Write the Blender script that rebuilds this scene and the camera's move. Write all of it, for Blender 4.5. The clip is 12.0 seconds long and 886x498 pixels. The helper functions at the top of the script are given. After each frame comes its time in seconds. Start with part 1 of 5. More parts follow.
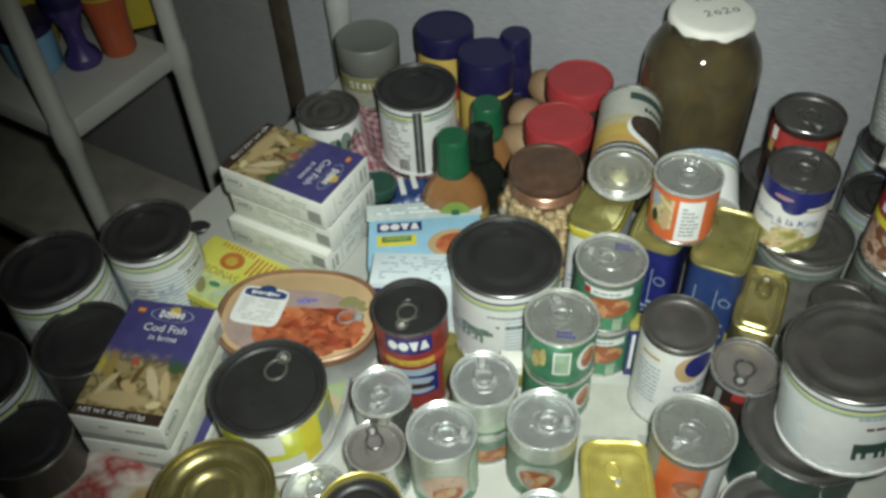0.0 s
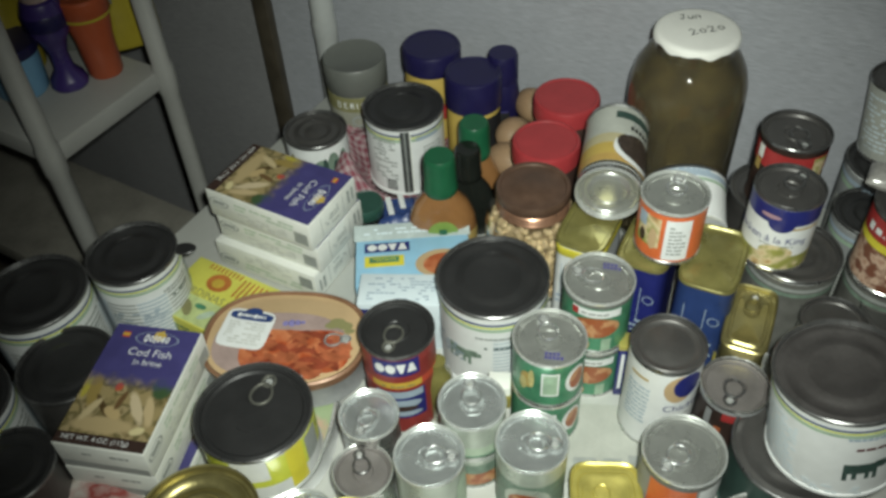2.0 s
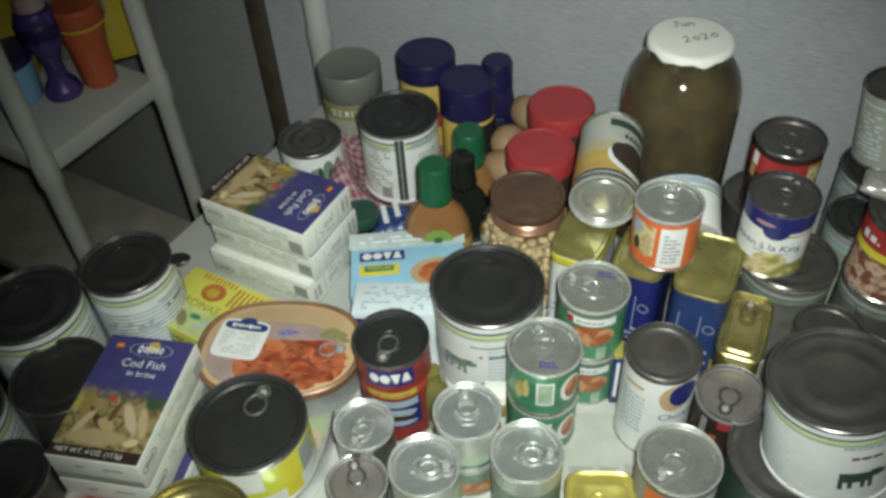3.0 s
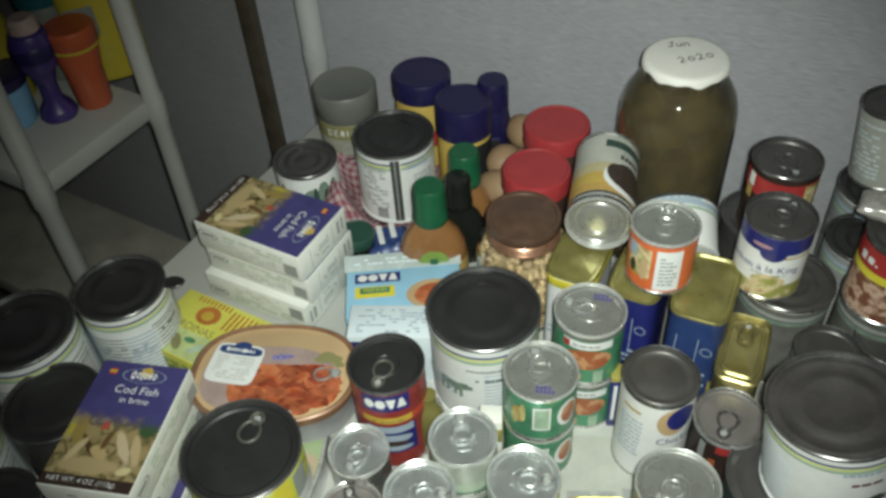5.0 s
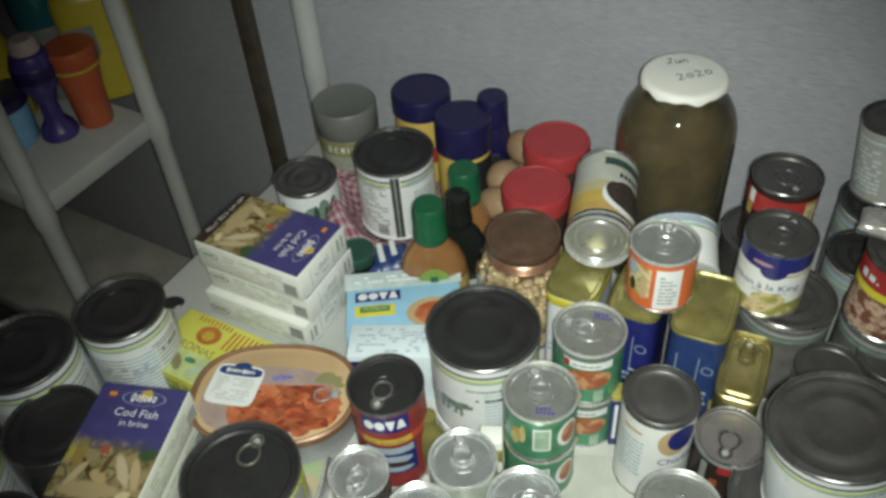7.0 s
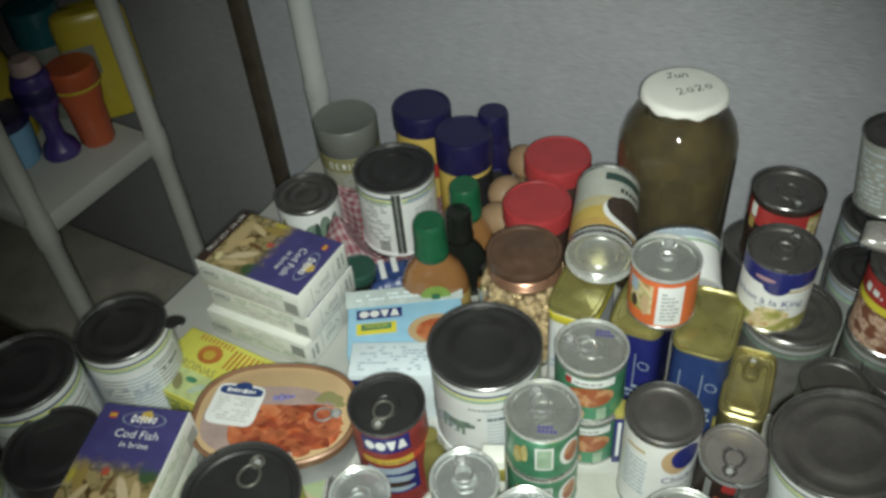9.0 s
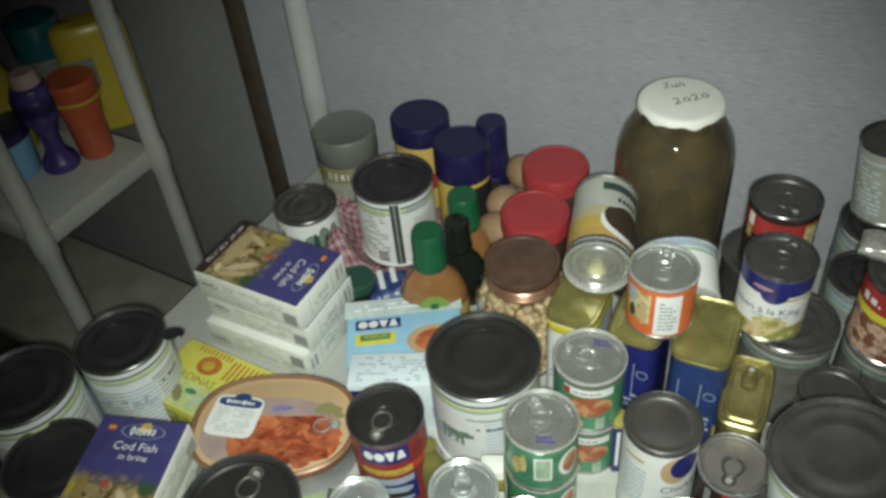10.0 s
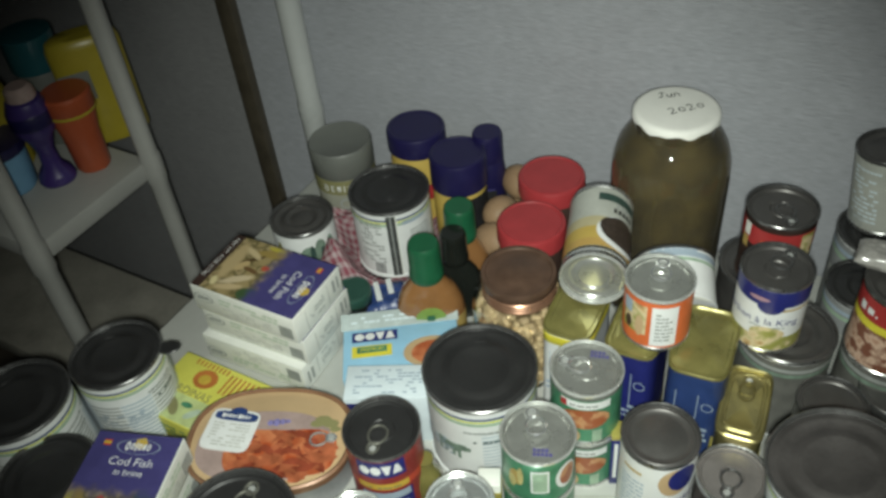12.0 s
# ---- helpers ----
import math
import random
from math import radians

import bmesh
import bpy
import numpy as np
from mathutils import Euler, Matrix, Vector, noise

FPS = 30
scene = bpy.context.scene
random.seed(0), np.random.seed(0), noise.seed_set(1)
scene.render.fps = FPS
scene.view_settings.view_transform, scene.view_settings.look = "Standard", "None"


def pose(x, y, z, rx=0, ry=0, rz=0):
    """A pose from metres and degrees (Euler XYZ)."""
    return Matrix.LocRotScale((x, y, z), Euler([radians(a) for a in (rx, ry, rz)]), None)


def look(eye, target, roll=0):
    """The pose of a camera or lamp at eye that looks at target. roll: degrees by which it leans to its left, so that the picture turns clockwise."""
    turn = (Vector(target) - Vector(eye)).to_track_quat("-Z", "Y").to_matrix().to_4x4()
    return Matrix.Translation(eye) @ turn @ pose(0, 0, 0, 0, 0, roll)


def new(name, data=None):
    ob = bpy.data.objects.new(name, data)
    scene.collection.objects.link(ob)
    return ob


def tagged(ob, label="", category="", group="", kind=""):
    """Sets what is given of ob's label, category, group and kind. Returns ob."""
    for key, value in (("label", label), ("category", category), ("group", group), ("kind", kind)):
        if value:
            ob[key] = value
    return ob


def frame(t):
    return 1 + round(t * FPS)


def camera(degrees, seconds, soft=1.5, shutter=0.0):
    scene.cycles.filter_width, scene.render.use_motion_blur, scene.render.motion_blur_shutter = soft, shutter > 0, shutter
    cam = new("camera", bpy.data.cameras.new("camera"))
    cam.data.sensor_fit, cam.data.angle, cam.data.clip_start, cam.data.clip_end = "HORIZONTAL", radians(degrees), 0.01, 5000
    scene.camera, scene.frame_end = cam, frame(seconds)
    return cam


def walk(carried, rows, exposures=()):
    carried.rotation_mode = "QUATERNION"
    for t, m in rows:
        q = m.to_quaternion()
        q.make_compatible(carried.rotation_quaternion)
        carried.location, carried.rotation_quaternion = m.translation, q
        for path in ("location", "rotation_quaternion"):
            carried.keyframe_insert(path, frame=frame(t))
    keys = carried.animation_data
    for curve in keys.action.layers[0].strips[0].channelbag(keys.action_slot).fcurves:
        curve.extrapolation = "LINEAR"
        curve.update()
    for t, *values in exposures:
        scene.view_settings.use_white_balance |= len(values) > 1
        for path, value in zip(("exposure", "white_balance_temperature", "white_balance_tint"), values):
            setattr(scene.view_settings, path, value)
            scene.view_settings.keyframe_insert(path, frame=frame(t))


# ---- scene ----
cam = camera(54.0, 12.0, soft=3.1)
PATH = [
    (0, (-0.004, -0.022, 0.675), (-0.071, 1.366, -0.764), -3.4),
    (0.5, (-0.003, -0.019, 0.675), (-0.065, 1.376, -0.757), -3.3),
    (1, (0.0, -0.017, 0.674), (-0.061, 1.385, -0.751), -3.5),
    (1.5, (0.001, -0.016, 0.675), (-0.057, 1.388, -0.748), -3.5),
    (2, (0.003, -0.015, 0.675), (-0.051, 1.397, -0.74), -3.5),
    (2.5, (0.005, -0.013, 0.676), (-0.049, 1.4, -0.738), -3.7),
    (3, (0.007, -0.011, 0.677), (-0.044, 1.408, -0.732), -3.7),
    (5, (0.012, 0.0, 0.681), (-0.039, 1.436, -0.71), -4.0),
    (5.5, (0.013, 0.002, 0.682), (-0.041, 1.439, -0.708), -4.1),
    (6, (0.014, 0.005, 0.684), (-0.041, 1.445, -0.703), -4.3),
    (6.5, (0.016, 0.007, 0.685), (-0.044, 1.448, -0.7), -4.5),
    (7, (0.019, 0.009, 0.688), (-0.046, 1.456, -0.692), -4.8),
    (7.5, (0.022, 0.011, 0.688), (-0.051, 1.46, -0.688), -5.1),
    (9.5, (0.026, 0.016, 0.691), (-0.053, 1.486, -0.662), -5.8),
    (10, (0.028, 0.016, 0.692), (-0.053, 1.492, -0.655), -6.0),
    (10.5, (0.029, 0.018, 0.692), (-0.054, 1.495, -0.654), -6.2),
    (11, (0.031, 0.019, 0.692), (-0.052, 1.501, -0.649), -6.3),
    (11.5, (0.031, 0.019, 0.693), (-0.051, 1.503, -0.645), -6.3),
    (12, (0.033, 0.02, 0.693), (-0.049, 1.508, -0.641), -6.4),
]
walk(cam, [(t, look(eye, target, roll)) for t, eye, target, roll in PATH])

# ---- light: a phone torch beside the lens, in a dark room ----
world = bpy.data.worlds.new("dark_room")
world.use_nodes = True
world.node_tree.nodes["Background"].inputs[0].default_value = (0.62, 0.56, 0.55, 1)
world.node_tree.nodes["Background"].inputs[1].default_value = 0.06
scene.world = world
torch = bpy.data.lights.new("torch", "SPOT")
torch.energy, torch.color, torch.shadow_soft_size = 35.5, (0.94, 1.0, 0.895), 0.012
torch.spot_size, torch.spot_blend = radians(73), 1.0
torch_ob = new("torch", torch)
torch_ob.matrix_world = look((0.03, -0.005, 0.70), (0.024, 0.578, 0.08))
scene.view_settings.exposure = 0.0


# ---- materials ----
def mat(name, color, rough=0.5, metal=0.0, vary=0.12, scale=60.0, bump=0.0, bump_scale=200.0, spec=0.5, coat=0.0):
    """A surface with colour variation at two sizes, uneven gloss and fine relief."""
    m = bpy.data.materials.new(name)
    m.use_nodes = True
    n, l = m.node_tree.nodes, m.node_tree.links
    p = n["Principled BSDF"]
    p.inputs["Roughness"].default_value = rough
    p.inputs["Metallic"].default_value = metal
    p.inputs["Specular IOR Level"].default_value = spec
    p.inputs["Coat Weight"].default_value = coat
    co = n.new("ShaderNodeTexCoord")
    a = n.new("ShaderNodeTexNoise")
    a.inputs["Scale"].default_value, a.inputs["Detail"].default_value = scale, 6
    b = n.new("ShaderNodeTexNoise")
    b.inputs["Scale"].default_value, b.inputs["Detail"].default_value = scale * 9, 3
    l.new(co.outputs["Object"], a.inputs["Vector"])
    l.new(co.outputs["Object"], b.inputs["Vector"])
    mix = n.new("ShaderNodeMath")
    mix.operation = "MULTIPLY_ADD"
    mix.inputs[1].default_value = 0.35
    l.new(b.outputs["Fac"], mix.inputs[0])
    l.new(a.outputs["Fac"], mix.inputs[2])
    ramp = n.new("ShaderNodeMapRange")
    ramp.inputs["From Min"].default_value, ramp.inputs["From Max"].default_value = 0.4, 0.95
    ramp.inputs["To Min"].default_value, ramp.inputs["To Max"].default_value = 1 - vary, 1 + vary
    l.new(mix.outputs[0], ramp.inputs["Value"])
    tint = n.new("ShaderNodeVectorMath")
    tint.operation = "SCALE"
    tint.inputs[0].default_value = color
    l.new(ramp.outputs[0], tint.inputs["Scale"])
    l.new(tint.outputs[0], p.inputs["Base Color"])
    rr = n.new("ShaderNodeMapRange")
    rr.inputs["To Min"].default_value, rr.inputs["To Max"].default_value = max(0.02, rough - 0.1), min(1, rough + 0.1)
    l.new(a.outputs["Fac"], rr.inputs["Value"])
    l.new(rr.outputs[0], p.inputs["Roughness"])
    if bump:
        c = n.new("ShaderNodeTexNoise")
        c.inputs["Scale"].default_value = bump_scale
        l.new(co.outputs["Object"], c.inputs["Vector"])
        bp = n.new("ShaderNodeBump")
        bp.inputs["Strength"].default_value, bp.inputs["Distance"].default_value = bump, 0.001
        l.new(c.outputs["Fac"], bp.inputs["Height"])
        l.new(bp.outputs[0], p.inputs["Normal"])
    return m


def photo(name, colors, scale=70.0, rough=0.35):
    """A printed picture of food: lumps of the given colours."""
    m = bpy.data.materials.new(name)
    m.use_nodes = True
    n, l = m.node_tree.nodes, m.node_tree.links
    p = n["Principled BSDF"]
    p.inputs["Roughness"].default_value = rough
    co = n.new("ShaderNodeTexCoord")
    warp = n.new("ShaderNodeTexNoise")
    warp.inputs["Scale"].default_value, warp.inputs["Detail"].default_value = scale * 0.55, 4
    v = n.new("ShaderNodeTexVoronoi")
    v.feature, v.inputs["Scale"].default_value = "SMOOTH_F1", scale * 0.7
    mx = n.new("ShaderNodeMath")
    mx.operation = "MULTIPLY_ADD"
    mx.inputs[1].default_value = 0.45
    r = n.new("ShaderNodeValToRGB")
    e = r.color_ramp.elements
    while len(e) < len(colors):
        e.new(0.5)
    for i, c in enumerate(colors):
        e[i].position, e[i].color = 0.36 + 0.4 * i / (len(colors) - 1), (*c, 1)
    l.new(co.outputs["Object"], warp.inputs["Vector"])
    l.new(co.outputs["Object"], v.inputs["Vector"])
    l.new(v.outputs["Distance"], mx.inputs[0])
    l.new(warp.outputs["Fac"], mx.inputs[2])
    l.new(mx.outputs[0], r.inputs[0])
    l.new(r.outputs[0], p.inputs["Base Color"])
    return m


def fish_photo(name):
    """A printed plate of fish: soft fillets, herbs and tomato that fade into a violet border along +x."""
    m = photo(name, [(0.04, 0.028, 0.018), (0.13, 0.09, 0.035), (0.38, 0.30, 0.16), (0.12, 0.10, 0.04), (0.32, 0.25, 0.12)], 95)
    n, l = m.node_tree.nodes, m.node_tree.links
    p = n["Principled BSDF"]
    co = n.new("ShaderNodeTexCoord")
    wob = n.new("ShaderNodeTexNoise")
    wob.inputs["Scale"].default_value, wob.inputs["Detail"].default_value = 90, 4
    l.new(co.outputs["Object"], wob.inputs["Vector"])
    last = p.inputs["Base Color"].links[0].from_socket

    def blend(fac, color):
        nonlocal last
        mx = n.new("ShaderNodeMix")
        mx.data_type = "RGBA"
        l.new(fac, mx.inputs[0])
        l.new(last, mx.inputs[6])
        mx.inputs[7].default_value = (*color, 1)
        last = mx.outputs[2]

    def soft(value, lo, hi):
        r = n.new("ShaderNodeMapRange")
        r.interpolation_type = "SMOOTHSTEP"
        r.inputs["From Min"].default_value, r.inputs["From Max"].default_value = lo, hi
        l.new(value, r.inputs["Value"])
        return r.outputs[0]

    def wobble(value, amount):
        a = n.new("ShaderNodeMath")
        a.operation = "MULTIPLY_ADD"
        a.inputs[1].default_value = amount
        l.new(wob.outputs["Fac"], a.inputs[0])
        l.new(value, a.inputs[2])
        return a.outputs[0]

    for cx, cy, rx, ry, turn, color in FISH_SPOTS:
        mp = n.new("ShaderNodeMapping")
        mp.vector_type = "TEXTURE"
        mp.inputs["Location"].default_value = (cx, cy, 0.0348)
        mp.inputs["Rotation"].default_value = (0, 0, radians(turn))
        mp.inputs["Scale"].default_value = (rx, ry, 1)
        ln = n.new("ShaderNodeVectorMath")
        ln.operation = "LENGTH"
        l.new(co.outputs["Object"], mp.inputs[0])
        l.new(mp.outputs[0], ln.inputs[0])
        blend(soft(wobble(ln.outputs["Value"], 0.7), 1.45, 1.05), color)
    sx = n.new("ShaderNodeSeparateXYZ")
    l.new(co.outputs["Object"], sx.inputs[0])
    blend(soft(wobble(sx.outputs[0], 0.022), 0.004, 0.022), (0.064, 0.058, 0.19))
    l.new(last, p.inputs["Base Color"])
    return m


FISH_SPOTS = ((-0.042, 0.006, 0.009, 0.030, 0, (0.44, 0.34, 0.18)), (-0.010, 0.028, 0.018, 0.006, 10, (0.30, 0.22, 0.07)), (-0.024, 0.014, 0.014, 0.003, 40, (0.08, 0.05, 0.02)),
              (-0.022, -0.016, 0.020, 0.005, 35, (0.56, 0.46, 0.30)), (-0.024, -0.028, 0.016, 0.005, 20, (0.50, 0.39, 0.22)), (-0.028, 0.022, 0.014, 0.004, -25, (0.52, 0.42, 0.24)), (-0.030, 0.002, 0.010, 0.005, 60, (0.48, 0.36, 0.18)), (-0.016, 0.000, 0.011, 0.003, -10, (0.14, 0.08, 0.035)),
              (-0.004, 0.008, 0.005, 0.004, 0, (0.45, 0.09, 0.04)), (0.000, -0.030, 0.012, 0.010, 20, (0.05, 0.09, 0.04)), (-0.044, -0.026, 0.004, 0.007, 20, (0.62, 0.54, 0.30)), (-0.008, 0.036, 0.012, 0.003, 0, (0.42, 0.36, 0.06)))


def glass(name, color, rough=0.04, ior=1.45, coat=0.0):
    m = bpy.data.materials.new(name)
    m.use_nodes = True
    p = m.node_tree.nodes["Principled BSDF"]
    p.inputs["Base Color"].default_value = (*color, 1)
    p.inputs["Roughness"].default_value = rough
    p.inputs["Transmission Weight"].default_value = 1.0
    p.inputs["IOR"].default_value = ior
    p.inputs["Coat Weight"].default_value = coat
    p.inputs["Coat Roughness"].default_value = 0.03
    return m


def wallpaper(name, color):
    """Woven wallpaper: fine threads across and up, blotchy with age."""
    m = mat(name, color, 0.42, 0, 0.10, 5, 0, spec=0.45)
    n, l = m.node_tree.nodes, m.node_tree.links
    co = n.new("ShaderNodeTexCoord")
    mp = n.new("ShaderNodeMapping")
    mp.inputs["Scale"].default_value = (80, 80, 1100)
    t = n.new("ShaderNodeTexNoise")
    t.inputs["Scale"].default_value, t.inputs["Detail"].default_value = 1.0, 4
    bp = n.new("ShaderNodeBump")
    bp.inputs["Strength"].default_value, bp.inputs["Distance"].default_value = 0.55, 0.0016
    l.new(co.outputs["Object"], mp.inputs[0])
    l.new(mp.outputs[0], t.inputs["Vector"])
    l.new(t.outputs["Fac"], bp.inputs["Height"])
    l.new(bp.outputs[0], n["Principled BSDF"].inputs["Normal"])
    th = n.new("ShaderNodeMapRange")
    th.inputs["From Min"].default_value, th.inputs["From Max"].default_value = 0.3, 0.7
    th.inputs["To Min"].default_value, th.inputs["To Max"].default_value = 0.83, 1.17
    l.new(t.outputs["Fac"], th.inputs["Value"])
    tone = n.new("ShaderNodeVectorMath")
    tone.operation = "SCALE"
    base = n["Principled BSDF"].inputs["Base Color"].links[0].from_socket
    l.new(base, tone.inputs[0])
    l.new(th.outputs[0], tone.inputs["Scale"])
    l.new(tone.outputs[0], n["Principled BSDF"].inputs["Base Color"])
    return m


def gingham(name):
    """Pink and white checked cotton."""
    m = mat(name, (0.6, 0.2, 0.25), 0.9, 0, 0.1, 80, 0.5, 900)
    n, l = m.node_tree.nodes, m.node_tree.links
    co = n.new("ShaderNodeTexCoord")
    sx = n.new("ShaderNodeSeparateXYZ")
    l.new(co.outputs["UV"], sx.inputs[0])
    waves = []
    for k in (0, 1):
        f = n.new("ShaderNodeMath")
        f.operation = "PINGPONG"
        f.inputs[1].default_value = 0.0050
        g = n.new("ShaderNodeMath")
        g.operation = "GREATER_THAN"
        g.inputs[1].default_value = 0.0025
        l.new(sx.outputs[k], f.inputs[0])
        l.new(f.outputs[0], g.inputs[0])
        waves.append(g)
    s = n.new("ShaderNodeMath")
    s.operation = "ADD"
    l.new(waves[0].outputs[0], s.inputs[0])
    l.new(waves[1].outputs[0], s.inputs[1])
    h = n.new("ShaderNodeMath")
    h.operation = "MULTIPLY"
    h.inputs[1].default_value = 0.5
    l.new(s.outputs[0], h.inputs[0])
    r = n.new("ShaderNodeValToRGB")
    r.color_ramp.elements[0].color = (0.74, 0.62, 0.64, 1)
    r.color_ramp.elements[1].color = (0.46, 0.125, 0.175, 1)
    l.new(h.outputs[0], r.inputs[0])
    l.new(r.outputs[0], n["Principled BSDF"].inputs["Base Color"])
    return m


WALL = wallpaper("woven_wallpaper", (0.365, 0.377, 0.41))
# darker paper, with the torch's falloff also worked into the colour
SIDEWALL = wallpaper("dimmed_side_wallpaper", (0.255, 0.255, 0.262))
TABLE = mat("white_laminate", (0.54, 0.55, 0.52), 0.45, 0, 0.08, 12, 0.05, 300)
DARKWOOD = mat("dark_brown_wood", (0.06, 0.05, 0.035), 0.5, 0, 0.3, 40)
# white rack plastic, greyed so that weak torch light sits in the colour
PLASTIC = mat("dimmed_white_plastic", (0.33, 0.33, 0.315), 0.4, 0, 0.07, 15, 0.05, 120)
PIPE = mat("white_paint", (0.43, 0.445, 0.44), 0.3, 0, 0.06, 15)
FLOOR = mat("floor_boards", (0.12, 0.10, 0.08), 0.6, 0, 0.3, 8)
CEIL = mat("ceiling_bounce_paint", (0.8, 0.79, 0.77), 0.8, 0, 0.05, 5)
# steel lids: the dark ceiling they mirror is in the base colour
DARKLID = mat("dark_mirror_steel", (0.036, 0.036, 0.037), 0.40, 0.35, 0.2, 35, 0.12, 500)
GREYLID = mat("worn_grey_steel", (0.108, 0.104, 0.101), 0.42, 0.55, 0.18, 50, 0.1, 500)
STEEL = mat("tin_plate", (0.62, 0.63, 0.62), 0.28, 0.9, 0.12, 150, 0.06, 400)
RIM = mat("bright_rim_steel", (0.76, 0.78, 0.76), 0.24, 0.6, 0.15, 200)
DARKRIM = mat("dark_rim_steel", (0.20, 0.20, 0.20), 0.3, 0.8, 0.25, 200)
SILVER = mat("satin_aluminium", (0.68, 0.715, 0.715), 0.25, 0.78, 0.16, 60, 0.22, 130)
GOLD = mat("gold_lacquer", (0.55, 0.48, 0.13), 0.33, 0.5, 0.15, 90, 0.1, 300)
OLIVEGOLD = mat("olive_gold_lacquer", (0.235, 0.215, 0.075), 0.30, 0.4, 0.25, 60, 0.2, 120)
WHITE = mat("white_paper_label", (0.74, 0.76, 0.76), 0.4, 0, 0.05, 90, 0.08, 300)
CARTON = mat("white_carton", (0.75, 0.765, 0.72), 0.55, 0, 0.06, 60, 0.1, 300)
GREYPRINT = mat("grey_print", (0.32, 0.34, 0.33), 0.5, 0, 0.15, 200)
BLACK = mat("black_ink", (0.02, 0.02, 0.022), 0.45, 0, 0.2, 100)
DARKGREEN = mat("dark_green_ink", (0.035, 0.07, 0.06), 0.5, 0, 0.2, 100)
VIOLET = mat("violet_blue_ink", (0.064, 0.058, 0.19), 0.35, 0, 0.15, 50)
BROWNINK = mat("dark_brown_ink", (0.05, 0.03, 0.025), 0.4, 0, 0.2, 50)
YELLOW = mat("yellow_ink", (0.70, 0.62, 0.06), 0.35, 0, 0.12, 60)
LIME = mat("yellow_green_ink", (0.62, 0.66, 0.08), 0.3, 0, 0.12, 60)
ORANGE = mat("orange_ink", (0.64, 0.145, 0.045), 0.4, 0, 0.12, 80)
RED = mat("red_ink", (0.36, 0.035, 0.035), 0.4, 0, 0.15, 80)
REDLID = mat("red_plastic", (0.35, 0.038, 0.043), 0.38, 0, 0.12, 60, 0.1, 200)
GREEN = mat("green_foil_ink", (0.075, 0.25, 0.145), 0.32, 0.15, 0.3, 80)
PALEFOIL = mat("pale_green_foil", (0.50, 0.55, 0.49), 0.3, 0.35, 0.15, 60, 0.1, 200)
DARKGOLD = mat("pressed_gold_steel", (0.34, 0.30, 0.13), 0.33, 0.78, 0.25, 60, 0.25, 120)
INK = mat("violet_stamp_ink", (0.10, 0.09, 0.30), 0.4, 0.2, 0.3, 200)
CLEARFLAP = mat("clear_grey_film", (0.46, 0.53, 0.53), 0.25, 0, 0.15, 60, 0.2, 120)
PALEGREEN = mat("pale_green_ink", (0.32, 0.45, 0.33), 0.45, 0, 0.25, 80)
CAPGREEN = mat("green_cap_plastic", (0.012, 0.095, 0.043), 0.35, 0, 0.12, 60)
BLUE = mat("blue_ink", (0.028, 0.055, 0.175), 0.35, 0, 0.2, 70)
SKY = mat("light_blue_ink", (0.30, 0.55, 0.74), 0.35, 0, 0.08, 50)
PALEBLUE = mat("pale_blue_carton", (0.66, 0.75, 0.80), 0.35, 0, 0.06, 50)
DARKCAP = mat("dark_green_plastic", (0.026, 0.075, 0.058), 0.35, 0, 0.15, 60)
NAVY = mat("navy_plastic", (0.012, 0.010, 0.058), 0.4, 0, 0.15, 60)
NAVYLABEL = mat("navy_ink", (0.02, 0.025, 0.16), 0.35, 0, 0.15, 60)
BROWNLID = mat("brown_lid_paint", (0.11, 0.065, 0.045), 0.4, 0.2, 0.2, 80)
COPPER = mat("coppery_lid_skirt", (0.36, 0.20, 0.13), 0.3, 0.6, 0.2, 80)
DRESSING = mat("orange_dressing", (0.25, 0.12, 0.045), 0.16, 0, 0.15, 40, 0.35, 55, coat=0.8)
BLACKBOTTLE = mat("black_sauce_bottle", (0.012, 0.014, 0.012), 0.12, 0, 0.2, 40)
EGG = mat("brown_eggshell", (0.31, 0.20, 0.115), 0.6, 0, 0.12, 60, 0.1, 500)
BEAN = mat("dried_chickpea", (0.29, 0.215, 0.12), 0.6, 0, 0.25, 250, 0.2, 600)
GRAIN = mat("brown_grain", (0.036, 0.026, 0.0075), 0.95, 0, 0.85, 30, 0.3, 160)
PAPERLID = mat("white_paper_disc", (0.78, 0.78, 0.74), 0.7, 0, 0.05, 60, 0.2, 200)
CLEAR = glass("clear_glass", (0.93, 0.95, 0.92))
THINGLASS = glass("thin_jar_glass", (0.94, 0.95, 0.92), 0.03, 1.08, 0.7)
FROST = mat("frosted_plastic", (0.145, 0.152, 0.14), 0.45, 0, 0.1, 30)
PALELABEL = mat("cream_label", (0.29, 0.29, 0.24), 0.5, 0, 0.12, 60)
OLIVE = mat("olive_label", (0.23, 0.22, 0.10), 0.5, 0, 0.15, 60)
TEAL = mat("teal_plastic", (0.02, 0.10, 0.12), 0.35, 0, 0.1, 30)
# next three rack colours are lowered too, for the weak light there
YELLOWPL = mat("yellow_plastic", (0.36, 0.29, 0.03), 0.35, 0, 0.1, 30)
ORANGEPL = mat("orange_plastic", (0.34, 0.072, 0.028), 0.35, 0, 0.1, 30)
PURPLEPL = mat("purple_plastic", (0.042, 0.026, 0.13), 0.3, 0, 0.1, 30)
LIGHTBLUEPL = mat("light_blue_plastic", (0.16, 0.33, 0.50), 0.4, 0, 0.1, 30)
FISH = fish_photo("fish_picture")
SALMON = photo("salmon_picture", [(0.20, 0.035, 0.015), (0.42, 0.085, 0.03), (0.55, 0.20, 0.09), (0.38, 0.09, 0.035)], 70)
